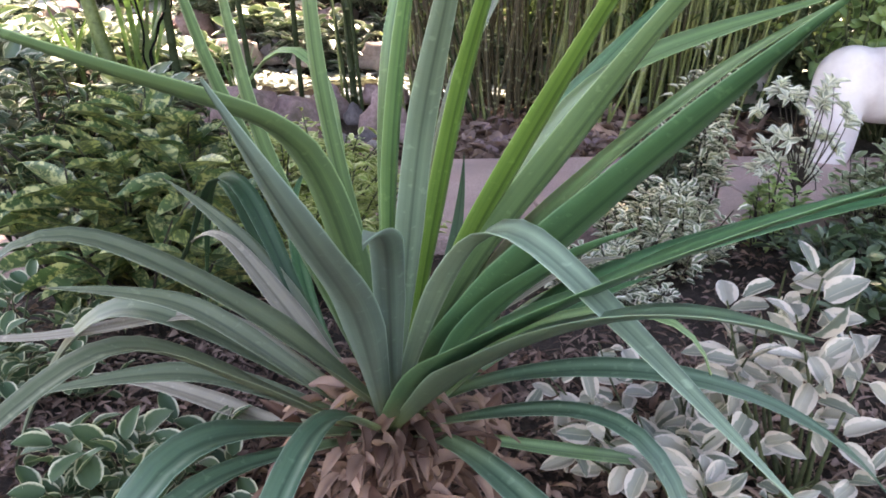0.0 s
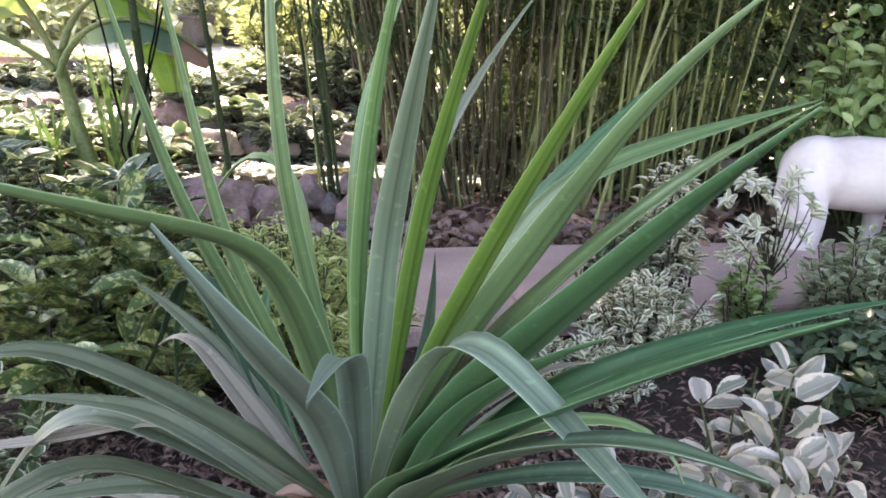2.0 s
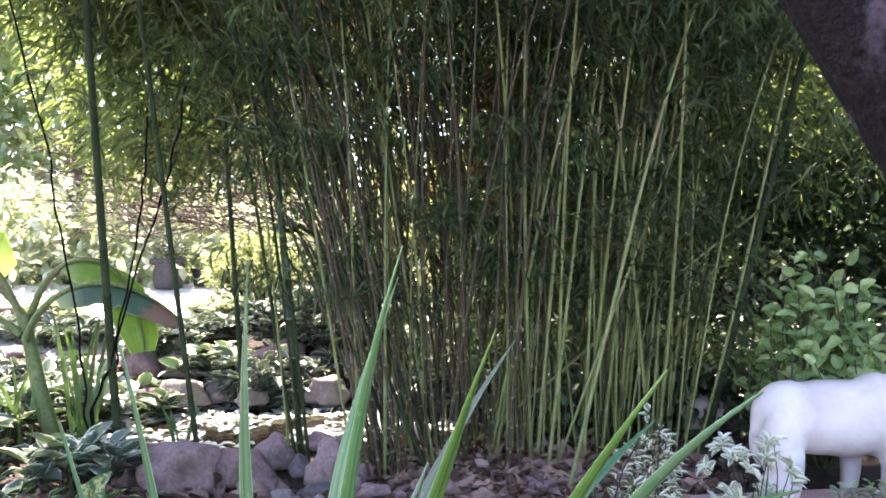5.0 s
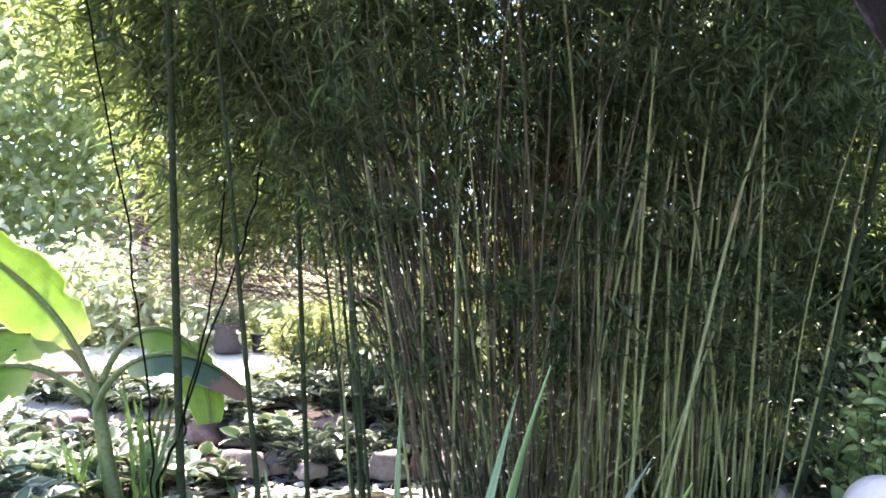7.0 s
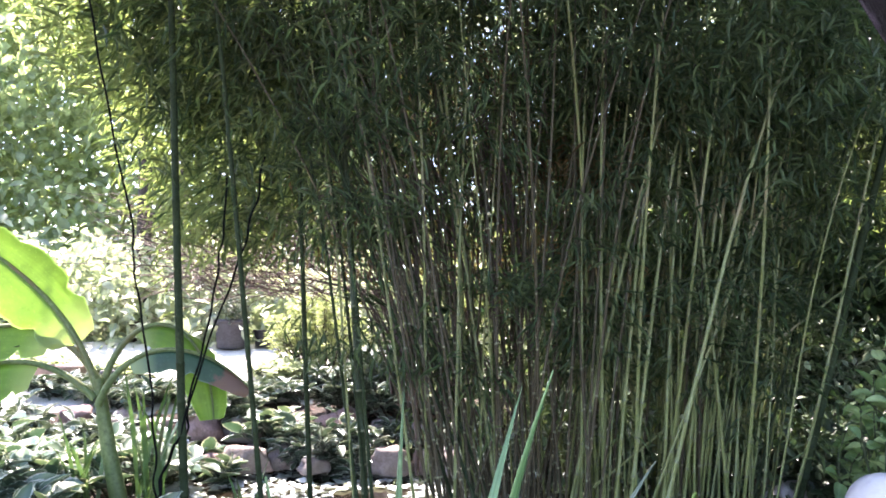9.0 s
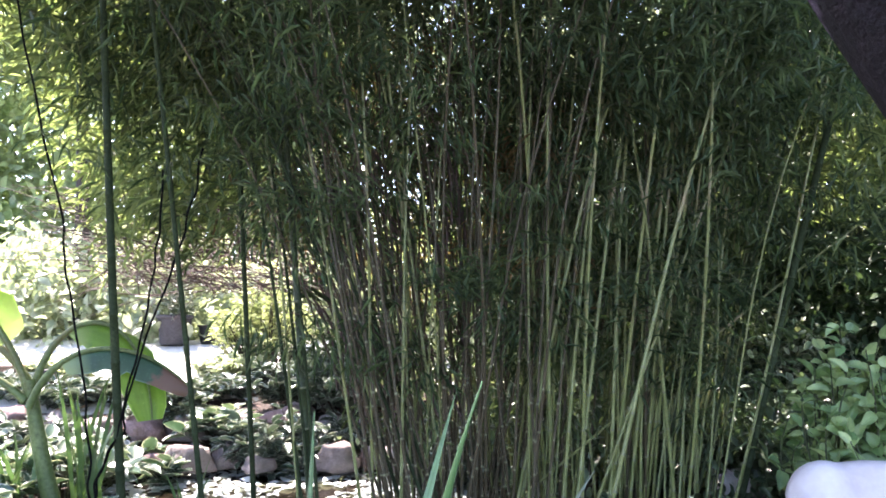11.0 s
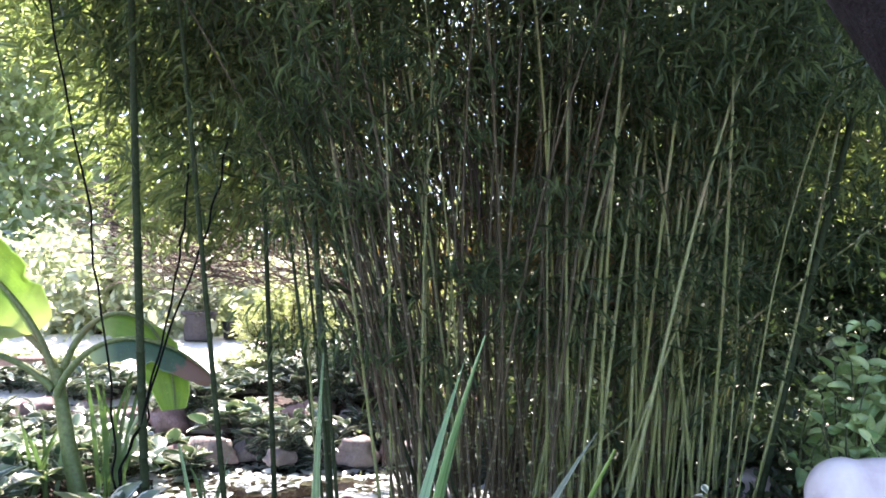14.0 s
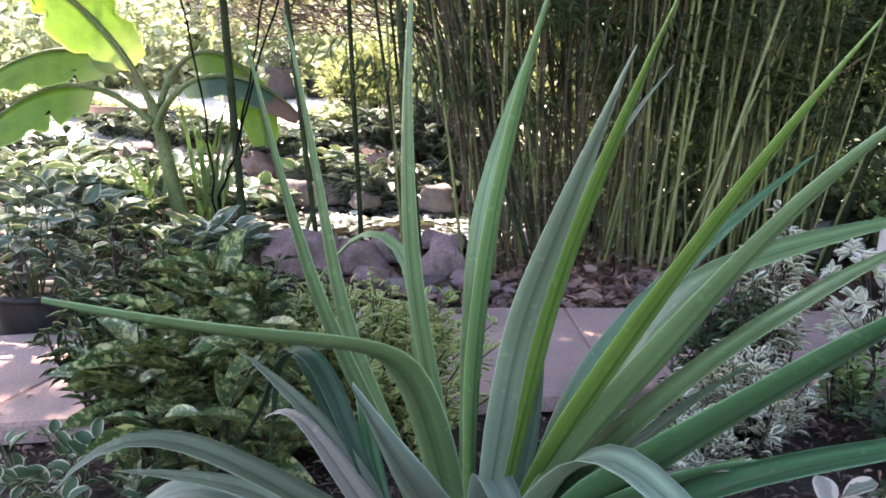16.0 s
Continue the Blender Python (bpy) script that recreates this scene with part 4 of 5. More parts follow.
# ---- trees and hedges that close the view ----
def foliage_bank(name, label, category, x0, x1, y0, y1, z0, z1, n, mat, size, seed, clump=0.28, kind="stuff", shape=None, ragged=0.0, side=None, drift=0.0):
    """A bank of leaves gathered in clumps. drift: how far they all point to the left as they hang."""
    rng = np.random.default_rng(seed)
    c = max(6, n // 60)
    centre = np.stack([rng.uniform(x0, x1, c), rng.uniform(y0, y1, c), z0 + (z1 - z0) * rng.uniform(0, 1, c) ** 0.9], 1)
    top = z0 + (z1 - z0) * (0.72 + 0.35 * np.array([noise.noise((p[0] * 0.9, p[1] * 0.9, seed)) for p in centre]))
    centre = centre[centre[:, 2] < top + 0.1]
    at = centre[rng.integers(0, len(centre), n)] + rng.normal(0, clump, (n, 3)) * (1, 1, 0.7)
    if ragged:
        edge = np.array([noise.noise((p[0] * 2.2, p[1] * 2.2, seed)) + 0.6 * noise.noise((p[0] * 7, p[1] * 7, seed)) for p in at])
        at, edge = at[at[:, 2] > z0 + ragged * edge], edge[at[:, 2] > z0 + ragged * edge]
        if side:
            at = at[at[:, 0] > np.interp(at[:, 2], *side) + 0.38 * edge]
        n = len(at)
    way = rng.normal(0, 1, (n, 3)) + (-drift, 0, -0.8 if ragged else -0.2)
    up = np.tile((0.0, 0.0, 1.0), (n, 1)) + rng.normal(0, 0.5, (n, 3))
    k = rng.uniform(0.7, 1.3, n)
    ob = new(name, leaves_mesh(name, shape or OVAL, at, way, up, size * k, size * 0.55 * k, mat))
    return tagged(ob, label, category, kind=kind)


foliage_bank("hedge", "tall dark evergreen hedge", "hedge", 2.3, 6.5, 4.5, 6.4, 0.0, 3.9, 44000, hedge_leaf, 0.075, 1)
foliage_bank("hedge", "dark evergreen hedge beside the path", "hedge", 2.9, 6.5, 2.0, 4.6, 0.0, 2.6, 14000, hedge_leaf, 0.07, 2)
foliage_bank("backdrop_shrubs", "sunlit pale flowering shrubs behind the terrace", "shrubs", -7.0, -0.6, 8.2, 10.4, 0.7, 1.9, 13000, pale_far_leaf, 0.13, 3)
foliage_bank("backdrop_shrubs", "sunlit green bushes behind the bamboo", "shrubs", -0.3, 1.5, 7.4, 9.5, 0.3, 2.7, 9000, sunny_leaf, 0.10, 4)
foliage_bank("hedge", "dark evergreen hedge behind the bamboo", "hedge", 0.7, 2.8, 5.5, 6.4, 0.0, 2.9, 30000, hedge_leaf, 0.07, 15)
foliage_bank("undergrowth", "low dark leaves between the bamboo stems", "shrubs", 0.5, 2.4, 4.1, 4.9, 0.0, 0.6, 7000, deep_green_leaf, 0.06, 16, 0.12)
foliage_bank("undergrowth", "dark green undergrowth behind the bamboo stems", "shrubs", 0.0, 3.0, 4.9, 6.0, 0.0, 1.0, 12000, grey_green_leaf, 0.06, 9, 0.16)
foliage_bank("backdrop_trees", "bright leafy trees beyond the garden", "trees", -12.0, -1.0, 13.0, 14.2, 0.8, 9.5, 46000, sunlit_far_leaf, 0.17, 5, 0.6)
# pale leaf colour here imitates the white sky in the thicket's gaps
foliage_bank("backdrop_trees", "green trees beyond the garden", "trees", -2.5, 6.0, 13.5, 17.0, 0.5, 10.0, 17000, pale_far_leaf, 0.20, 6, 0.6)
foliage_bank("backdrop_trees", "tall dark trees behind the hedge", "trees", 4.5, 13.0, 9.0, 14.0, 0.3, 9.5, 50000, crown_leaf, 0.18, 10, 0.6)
foliage_bank("broadleaf_branches", "overhanging branches of broad yellow-green leaves", "tree branches", -8.2, -3.9, 11.0, 12.4, 1.6, 3.6, 1500, sunlit_far_leaf, 0.18, 11, 0.4, ragged=0.5)
foliage_bank("broadleaf_branches", "high sunlit branches of pale green leaves", "tree branches", -8.4, -3.8, 11.2, 12.6, 3.2, 6.2, 1500, sunlit_far_leaf, 0.18, 20, 0.4)
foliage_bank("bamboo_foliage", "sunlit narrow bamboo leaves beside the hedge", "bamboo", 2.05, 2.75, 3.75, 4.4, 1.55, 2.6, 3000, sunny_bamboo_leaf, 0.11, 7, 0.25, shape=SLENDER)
foliage_bank("bamboo_foliage", "hanging green bamboo leaves over the pond", "bamboo", -2.4, -0.62, 3.7, 4.9, 1.3, 3.3, 11500, bamboo_leaf, 0.12, 8, 0.13, shape=SLENDER, ragged=0.55, drift=0.8,
             side=((1.2, 1.4, 1.87, 2.42, 2.9), (-1.08, -1.22, -1.42, -1.62, -1.82)))
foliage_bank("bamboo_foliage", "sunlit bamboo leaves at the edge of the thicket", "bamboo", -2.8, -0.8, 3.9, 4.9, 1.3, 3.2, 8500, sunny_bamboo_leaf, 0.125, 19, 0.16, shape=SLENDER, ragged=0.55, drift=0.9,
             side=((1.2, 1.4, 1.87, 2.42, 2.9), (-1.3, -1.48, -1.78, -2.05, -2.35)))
foliage_bank("bamboo_foliage", "dense dark bamboo leaves high in the thicket", "bamboo", 0.35, 2.0, 3.9, 5.0, 1.8, 3.5, 10000, bamboo_leaf, 0.085, 12, 0.12, shape=SLENDER, ragged=0.6)
foliage_bank("bamboo_foliage", "withered brown bamboo leaves in the heart of the thicket", "bamboo", -0.6, 0.65, 3.8, 4.8, 1.1, 3.0, 4200, dry_bamboo_leaf, 0.08, 13, 0.14, shape=SLENDER, ragged=0.5)
foliage_bank("bamboo_foliage", "drooping bamboo leaves at the front of the thicket", "bamboo", 0.75, 1.7, 3.1, 3.55, 1.75, 2.95, 2400, bamboo_leaf, 0.10, 14, 0.11, shape=SLENDER, ragged=0.9)
foliage_bank("bamboo_foliage", "drooping bamboo leaves at the front of the thicket", "bamboo", -0.8, -0.15, 3.1, 3.55, 1.7, 2.95, 900, bamboo_leaf, 0.10, 18, 0.11, shape=SLENDER, ragged=0.9)
foliage_bank("bamboo_foliage", "drooping bamboo leaves at the front of the thicket", "bamboo", -0.2, 0.8, 3.15, 3.6, 1.8, 2.95, 700, bamboo_leaf, 0.09, 21, 0.11, shape=SLENDER, ragged=0.9)
foliage_bank("bamboo_foliage", "hanging bamboo leaves among the stems", "bamboo", 1.15, 2.15, 3.55, 3.95, 0.75, 2.7, 1500, bamboo_leaf, 0.10, 24, 0.11, shape=SLENDER, ragged=0.5)
foliage_bank("bamboo_foliage", "small dark leaf clumps low among the bamboo stems", "bamboo", 0.0, 1.3, 3.4, 3.9, 0.75, 1.5, 700, bamboo_leaf, 0.085, 17, 0.07, shape=SLENDER)


def build_tree():
    """The leaning tree over the camera: its trunk, and leafy boughs added overhead to shade the bed."""
    tree = thing("tree", "leaning dark purplish brown tree with leafy boughs added overhead for shade", "tree", (0, 0, 0))
    rise = np.linspace(-0.05, 2.9, 22)
    curve = np.polyfit((-0.05, 1.007, 1.113, 1.22, 1.327, 1.434, 2.9), (1.52, 0.742, 0.671, 0.604, 0.550, 0.499, -0.06), 3)
    line = np.stack([np.polyval(curve, rise), np.interp(rise, (0, 3), (0.93, 1.07)), rise], 1)
    v, f, _ = tube(line, np.linspace(0.13, 0.102, 22), 22, False)
    ax = np.repeat(line, 22, axis=0)
    d = v - ax
    k = np.array([1 + 0.08 * noise.noise((p[0] * 5, p[1] * 5, p[2] * 3)) + 0.05 * noise.noise((p[0] * 16, p[1] * 16, p[2] * 12)) for p in v])
    part("trunk", raw_mesh("trunk", ax + d * k[:, None], f, None, (bark,)), tree)
    # boughs and leaves added above the view, placed to block the sun
    rng = np.random.default_rng(12)
    limbs, tips = [], []
    for i in range(46):
        a = rng.uniform(0, 2 * np.pi)
        r = 3.3 * math.sqrt(rng.uniform(0.02, 1.0))
        root = line[-1] + (line[-5] - line[-1]) * rng.uniform(0, 0.6)
        tip = np.array([root[0] - 0.7 + r * math.cos(a), root[1] + 2.3 + r * math.sin(a), rng.uniform(3.9, 4.9)])
        limbs.append((bend(root, tip, (0, 0, 0.25), 9), np.linspace(0.06, 0.012, 9)))
        tips += [limbs[-1][0][j] for j in range(3, 9)]
    part("limbs", tubes_mesh("limbs", limbs, bark, 7), tree, kind="stuff")
    tips = np.array(tips)
    n = 54000
    at = tips[rng.integers(0, len(tips), n)] + rng.normal(0, 0.42, (n, 3)) * (1, 1, 0.6)
    at = at[at[:, 2] > 3.3]
    n = len(at)
    part("crown", leaves_mesh("crown", OVAL, at, rng.normal(0, 1, (n, 3)), np.tile((0.0, 0.0, 1.0), (n, 1)) + rng.normal(0, 0.4, (n, 3)), rng.uniform(0.09, 0.15, n),
                              rng.uniform(0.05, 0.08, n), crown_leaf), tree, kind="stuff")


build_tree()


# ---- yucca ----
YUCCA = np.array([-0.062, 0.906, 0.112])
yucca = thing("yucca", "large yucca with long sword-shaped green leaves in the soil bed", "plant", tuple(YUCCA))


def yucca_leaf(az, el, droop, knee, fold, after, sweep, length, width, mat=None, shift=0.0):
    """One sword leaf: heading, rise, droop along it, and where and how far it folds over; degrees and metres. shift: its root, along x."""
    n = 26
    az, el, droop, fold, after, sweep = (radians(a) for a in (az, el, droop, fold, after, sweep))
    s = (np.arange(n) + 0.5) / n
    e = el - droop * s * s - fold / (1 + np.exp(-(s - knee) * 22)) - after * np.maximum(s - knee, 0)
    a = az + sweep * s
    step = np.stack([np.cos(e) * np.sin(a), np.cos(e) * np.cos(a), np.sin(e)], 1)
    p = np.vstack([np.zeros((1, 3)), np.cumsum(step, 0) * length / n]) + np.array([math.sin(az) * 0.025 + shift, math.cos(az) * 0.025, 0])
    t = np.vstack([step[:1], step])
    a2, e2 = np.append(a[0], a), np.append(e[0], e)
    side = np.stack([np.cos(a2), -np.sin(a2), np.zeros(n + 1)], 1)
    face = np.stack([-np.sin(e2) * np.sin(a2), -np.sin(e2) * np.cos(a2), np.cos(e2)], 1)
    # blades are rolled towards -y and up, the side they are viewed from
    view_side = np.array([0.0, -0.8, 0.6])
    pull = view_side - t * (t @ view_side)[:, None]
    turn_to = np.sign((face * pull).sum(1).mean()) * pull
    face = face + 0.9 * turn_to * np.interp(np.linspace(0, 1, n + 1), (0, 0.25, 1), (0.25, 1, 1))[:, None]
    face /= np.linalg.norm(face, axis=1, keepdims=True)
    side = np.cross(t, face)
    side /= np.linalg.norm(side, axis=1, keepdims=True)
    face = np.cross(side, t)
    s1 = np.linspace(0, 1, n + 1)
    wide, out = side, face
    w = 1.1 * width * np.interp(s1, (0, 0.09, 0.22, 0.42, 0.62, 0.8, 0.93, 1), (0.7, 0.45, 0.66, 1.0, 0.88, 0.54, 0.2, 0.01))
    keel = 0.55 * np.interp(s1, (0, 0.3, 0.75, 1), (1.3, 1.0, 0.45, 0.6))
    us = np.array([-1, -0.55, 0, 0.55, 1])
    wave = 0.06 * np.sin(s1 * 17 + az * 5)
    v, uv = [], []
    for i in range(n + 1):
        for u in us:
            v.append(p[i] + wide[i] * (0.5 * w[i] * u) + out[i] * (keel[i] * 0.5 * w[i] * (abs(u) ** 1.4) + wave[i] * 0.5 * w[i] * u))
            uv.append((0.5 + 0.5 * u, s1[i]))
    top = np.array(v)
    thick = np.repeat(out, 5, axis=0) * 0.0016 * np.tile((0.3, 1, 1.6, 1, 0.3), n + 1)[:, None]
    low = top - thick
    i, j = np.meshgrid(np.arange(n), np.arange(4), indexing="ij")
    q = (i * 5 + j).ravel()
    f = np.stack([q, q + 1, q + 6, q + 5], 1)
    m = len(top)
    back = f[:, ::-1] + m
    rim = [(k * 5, (k + 1) * 5, (k + 1) * 5 + m, k * 5 + m) for k in range(n)] + [((k + 1) * 5 + 4, k * 5 + 4, k * 5 + 4 + m, (k + 1) * 5 + 4 + m) for k in range(n)]
    me = raw_mesh("leaf", np.vstack([top, low]), np.vstack([f, back, rim]), uv + uv, (mat or yucca_green,))
    return part("leaf", me, yucca)


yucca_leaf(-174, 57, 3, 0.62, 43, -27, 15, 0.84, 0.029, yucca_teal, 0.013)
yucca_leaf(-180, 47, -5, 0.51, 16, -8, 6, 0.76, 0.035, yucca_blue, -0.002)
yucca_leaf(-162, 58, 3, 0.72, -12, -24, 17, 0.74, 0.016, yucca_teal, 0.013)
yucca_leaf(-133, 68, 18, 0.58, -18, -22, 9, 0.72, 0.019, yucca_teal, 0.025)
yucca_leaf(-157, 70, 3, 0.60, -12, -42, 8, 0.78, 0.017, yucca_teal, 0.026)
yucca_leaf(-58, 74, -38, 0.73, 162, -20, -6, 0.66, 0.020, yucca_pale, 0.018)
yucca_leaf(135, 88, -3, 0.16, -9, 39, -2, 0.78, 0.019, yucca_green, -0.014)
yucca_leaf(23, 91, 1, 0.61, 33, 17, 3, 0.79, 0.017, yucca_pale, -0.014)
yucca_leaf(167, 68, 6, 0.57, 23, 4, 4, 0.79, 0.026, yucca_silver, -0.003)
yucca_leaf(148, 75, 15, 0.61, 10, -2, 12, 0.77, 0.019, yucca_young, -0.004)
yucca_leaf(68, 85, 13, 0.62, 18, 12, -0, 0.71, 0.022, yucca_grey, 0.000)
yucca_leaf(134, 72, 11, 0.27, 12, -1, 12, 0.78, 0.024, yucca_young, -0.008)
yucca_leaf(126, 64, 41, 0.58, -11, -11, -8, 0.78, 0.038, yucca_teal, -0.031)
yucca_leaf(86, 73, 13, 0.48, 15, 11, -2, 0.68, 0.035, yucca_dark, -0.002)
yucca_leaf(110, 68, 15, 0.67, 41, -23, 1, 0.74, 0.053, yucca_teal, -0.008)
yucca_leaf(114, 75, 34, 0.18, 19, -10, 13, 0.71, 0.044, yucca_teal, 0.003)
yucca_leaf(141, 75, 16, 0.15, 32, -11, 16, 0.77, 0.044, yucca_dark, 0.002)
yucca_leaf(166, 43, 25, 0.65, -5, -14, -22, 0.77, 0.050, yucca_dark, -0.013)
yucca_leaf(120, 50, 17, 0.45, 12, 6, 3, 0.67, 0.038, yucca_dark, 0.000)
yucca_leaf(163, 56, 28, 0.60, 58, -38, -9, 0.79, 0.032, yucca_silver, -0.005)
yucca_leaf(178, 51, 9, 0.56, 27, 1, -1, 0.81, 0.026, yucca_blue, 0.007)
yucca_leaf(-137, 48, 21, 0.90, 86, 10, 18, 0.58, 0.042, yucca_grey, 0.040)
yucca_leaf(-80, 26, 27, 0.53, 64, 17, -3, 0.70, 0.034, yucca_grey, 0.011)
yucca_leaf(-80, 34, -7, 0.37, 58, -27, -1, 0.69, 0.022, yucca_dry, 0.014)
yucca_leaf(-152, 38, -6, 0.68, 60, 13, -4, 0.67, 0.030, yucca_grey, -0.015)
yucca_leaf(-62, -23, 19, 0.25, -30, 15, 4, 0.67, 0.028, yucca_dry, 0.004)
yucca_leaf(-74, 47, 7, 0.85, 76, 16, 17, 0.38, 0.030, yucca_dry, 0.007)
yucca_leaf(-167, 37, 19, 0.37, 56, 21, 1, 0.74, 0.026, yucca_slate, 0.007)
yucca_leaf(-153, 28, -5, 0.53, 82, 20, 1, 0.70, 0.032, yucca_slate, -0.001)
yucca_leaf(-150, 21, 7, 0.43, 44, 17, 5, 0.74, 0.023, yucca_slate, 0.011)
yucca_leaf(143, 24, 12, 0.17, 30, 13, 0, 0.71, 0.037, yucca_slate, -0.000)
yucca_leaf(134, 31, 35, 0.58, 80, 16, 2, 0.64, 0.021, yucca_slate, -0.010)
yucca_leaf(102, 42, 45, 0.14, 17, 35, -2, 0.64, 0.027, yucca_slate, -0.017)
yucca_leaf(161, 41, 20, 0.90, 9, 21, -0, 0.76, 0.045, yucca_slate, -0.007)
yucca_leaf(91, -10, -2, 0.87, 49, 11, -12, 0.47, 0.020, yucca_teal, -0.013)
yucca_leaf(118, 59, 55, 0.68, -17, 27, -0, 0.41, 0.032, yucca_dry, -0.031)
yucca_leaf(26, 40, -16, 0.40, -13, -36, 0, 0.38, 0.022, yucca_shaded, -0.004)
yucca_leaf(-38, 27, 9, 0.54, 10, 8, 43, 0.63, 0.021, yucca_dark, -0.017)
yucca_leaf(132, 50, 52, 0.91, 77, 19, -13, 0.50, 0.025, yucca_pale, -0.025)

# back leaves that fold over, in the green darkened for shade
yucca_leaf(-51, 50, -27, 0.54, 131, -51, 10, 0.72, 0.026, yucca_shaded, -0.024)
yucca_leaf(-46, 36, 3, 0.62, 107, 2, 19, 0.76, 0.025, yucca_shaded, -0.016)

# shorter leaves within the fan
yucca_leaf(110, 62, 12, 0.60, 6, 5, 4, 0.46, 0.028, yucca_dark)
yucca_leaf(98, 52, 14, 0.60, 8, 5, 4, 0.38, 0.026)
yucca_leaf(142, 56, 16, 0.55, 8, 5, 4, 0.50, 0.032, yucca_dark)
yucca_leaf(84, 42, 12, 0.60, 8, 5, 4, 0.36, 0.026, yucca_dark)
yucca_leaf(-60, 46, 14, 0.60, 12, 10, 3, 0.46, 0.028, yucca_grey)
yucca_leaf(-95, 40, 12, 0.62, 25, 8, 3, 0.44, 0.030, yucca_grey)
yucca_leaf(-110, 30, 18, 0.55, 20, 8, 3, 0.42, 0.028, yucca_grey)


def dead_skirt():
    """The dry curled leaf stubs round the foot of the yucca."""
    rng = np.random.default_rng(5)
    n = 460
    a = rng.uniform(0, 2 * np.pi, n)
    a[::2] = rng.normal(np.pi, 0.7, len(a[::2]))
    r = rng.uniform(0.03, 0.14, n)
    at = np.stack([np.sin(a) * r, np.cos(a) * r, rng.uniform(-0.08, 0.085, n) - 0.5 * (r - 0.03)], 1)
    way = np.stack([np.sin(a), np.cos(a), rng.uniform(-0.6, 0.7, n)], 1) + rng.normal(0, 0.5, (n, 3))
    up = np.tile((0.0, 0.0, 1.0), (n, 1)) + rng.normal(0, 0.7, (n, 3))
    part("dry_leaves", leaves_mesh("dry_leaves", CURLED, at, way, up, rng.uniform(0.025, 0.065, n), rng.uniform(0.008, 0.021, n), husk_leaf), yucca, "crumpled pinkish brown dry leaves")
    part("stump", bm_mesh("stump", stump_bm(), (twig_brown,)), yucca)


def stump_bm():
    bm = bmesh.new()
    bmesh.ops.create_cone(bm, cap_ends=True, segments=14, radius1=0.06, radius2=0.035, depth=0.17)
    for q in bm.verts:
        q.co.z -= 0.06
    return bm


dead_skirt()


# ---- bark mulch and fallen leaves ----
def litter(name, label, spots, n, size, seed, mat, shape=None):
    rng = np.random.default_rng(seed)
    at = []
    while len(at) < n:
        x0, x1, y0, y1 = spots[rng.integers(len(spots))]
        x, y = rng.uniform(x0, x1), rng.uniform(y0, y1)
        if near_edge(x) - 0.03 < y < far_edge(x) + 0.02 and rng.uniform() > 0.03:
            continue
        on_path = near_edge(x) < y < far_edge(x)
        at.append((x, y, 0.004 if on_path else ground_height(x, y) + rng.uniform(0.005, 0.025)))
    at = np.array(at)
    way = np.stack([rng.normal(size=n), rng.normal(size=n), rng.normal(0, 0.3, n)], 1)
    up = np.tile((0.0, 0.0, 1.0), (n, 1)) + rng.normal(0, 0.45, (n, 3))
    k = rng.uniform(0.5, 1.3, n)
    tagged(new(name, leaves_mesh(name, shape or OVAL, at, way, up, size * k, size * rng.uniform(0.25, 0.6, n) * k, mat)), label, "litter", kind="stuff")


litter("bark_mulch", "pinkish brown bark chips and dead leaves on the soil", ((-1.2, 1.4, 0.3, 2.2), (-0.7, 0.8, 0.5, 1.4)), 14000, 0.019, 31, dead_leaf, CURLED)
litter("twig_litter", "fine brown twigs and needles in the mulch", ((-0.9, 1.0, 0.4, 1.6),), 3500, 0.04, 35, dead_leaf, SLENDER)
litter("bark_mulch", "dry bark and fallen bamboo leaves under the bamboo", ((-0.1, 1.5, 3.1, 4.0), (0.0, 0.6, 3.1, 3.5), (-1.4, 0.1, 2.7, 3.4)), 2600, 0.085, 32, dead_leaf, NARROW)
litter("dry_leaves", "curled pinkish sheaths fallen under the bamboo", ((0.0, 1.3, 3.1, 3.7),), 1500, 0.085, 36, husk_leaf, CURLED)
litter("dry_leaves", "pale curled dry leaves round the yucca", ((-0.45, 0.35, 0.6, 1.25),), 420, 0.034, 34, husk_leaf, CURLED)
litter("leaf_litter", "scattered fallen leaves on the pond bank", ((-2.5, 0.5, 5.2, 6.4), (-2.4, -1.0, 2.6, 4.4)), 1200, 0.06, 33, dead_leaf)


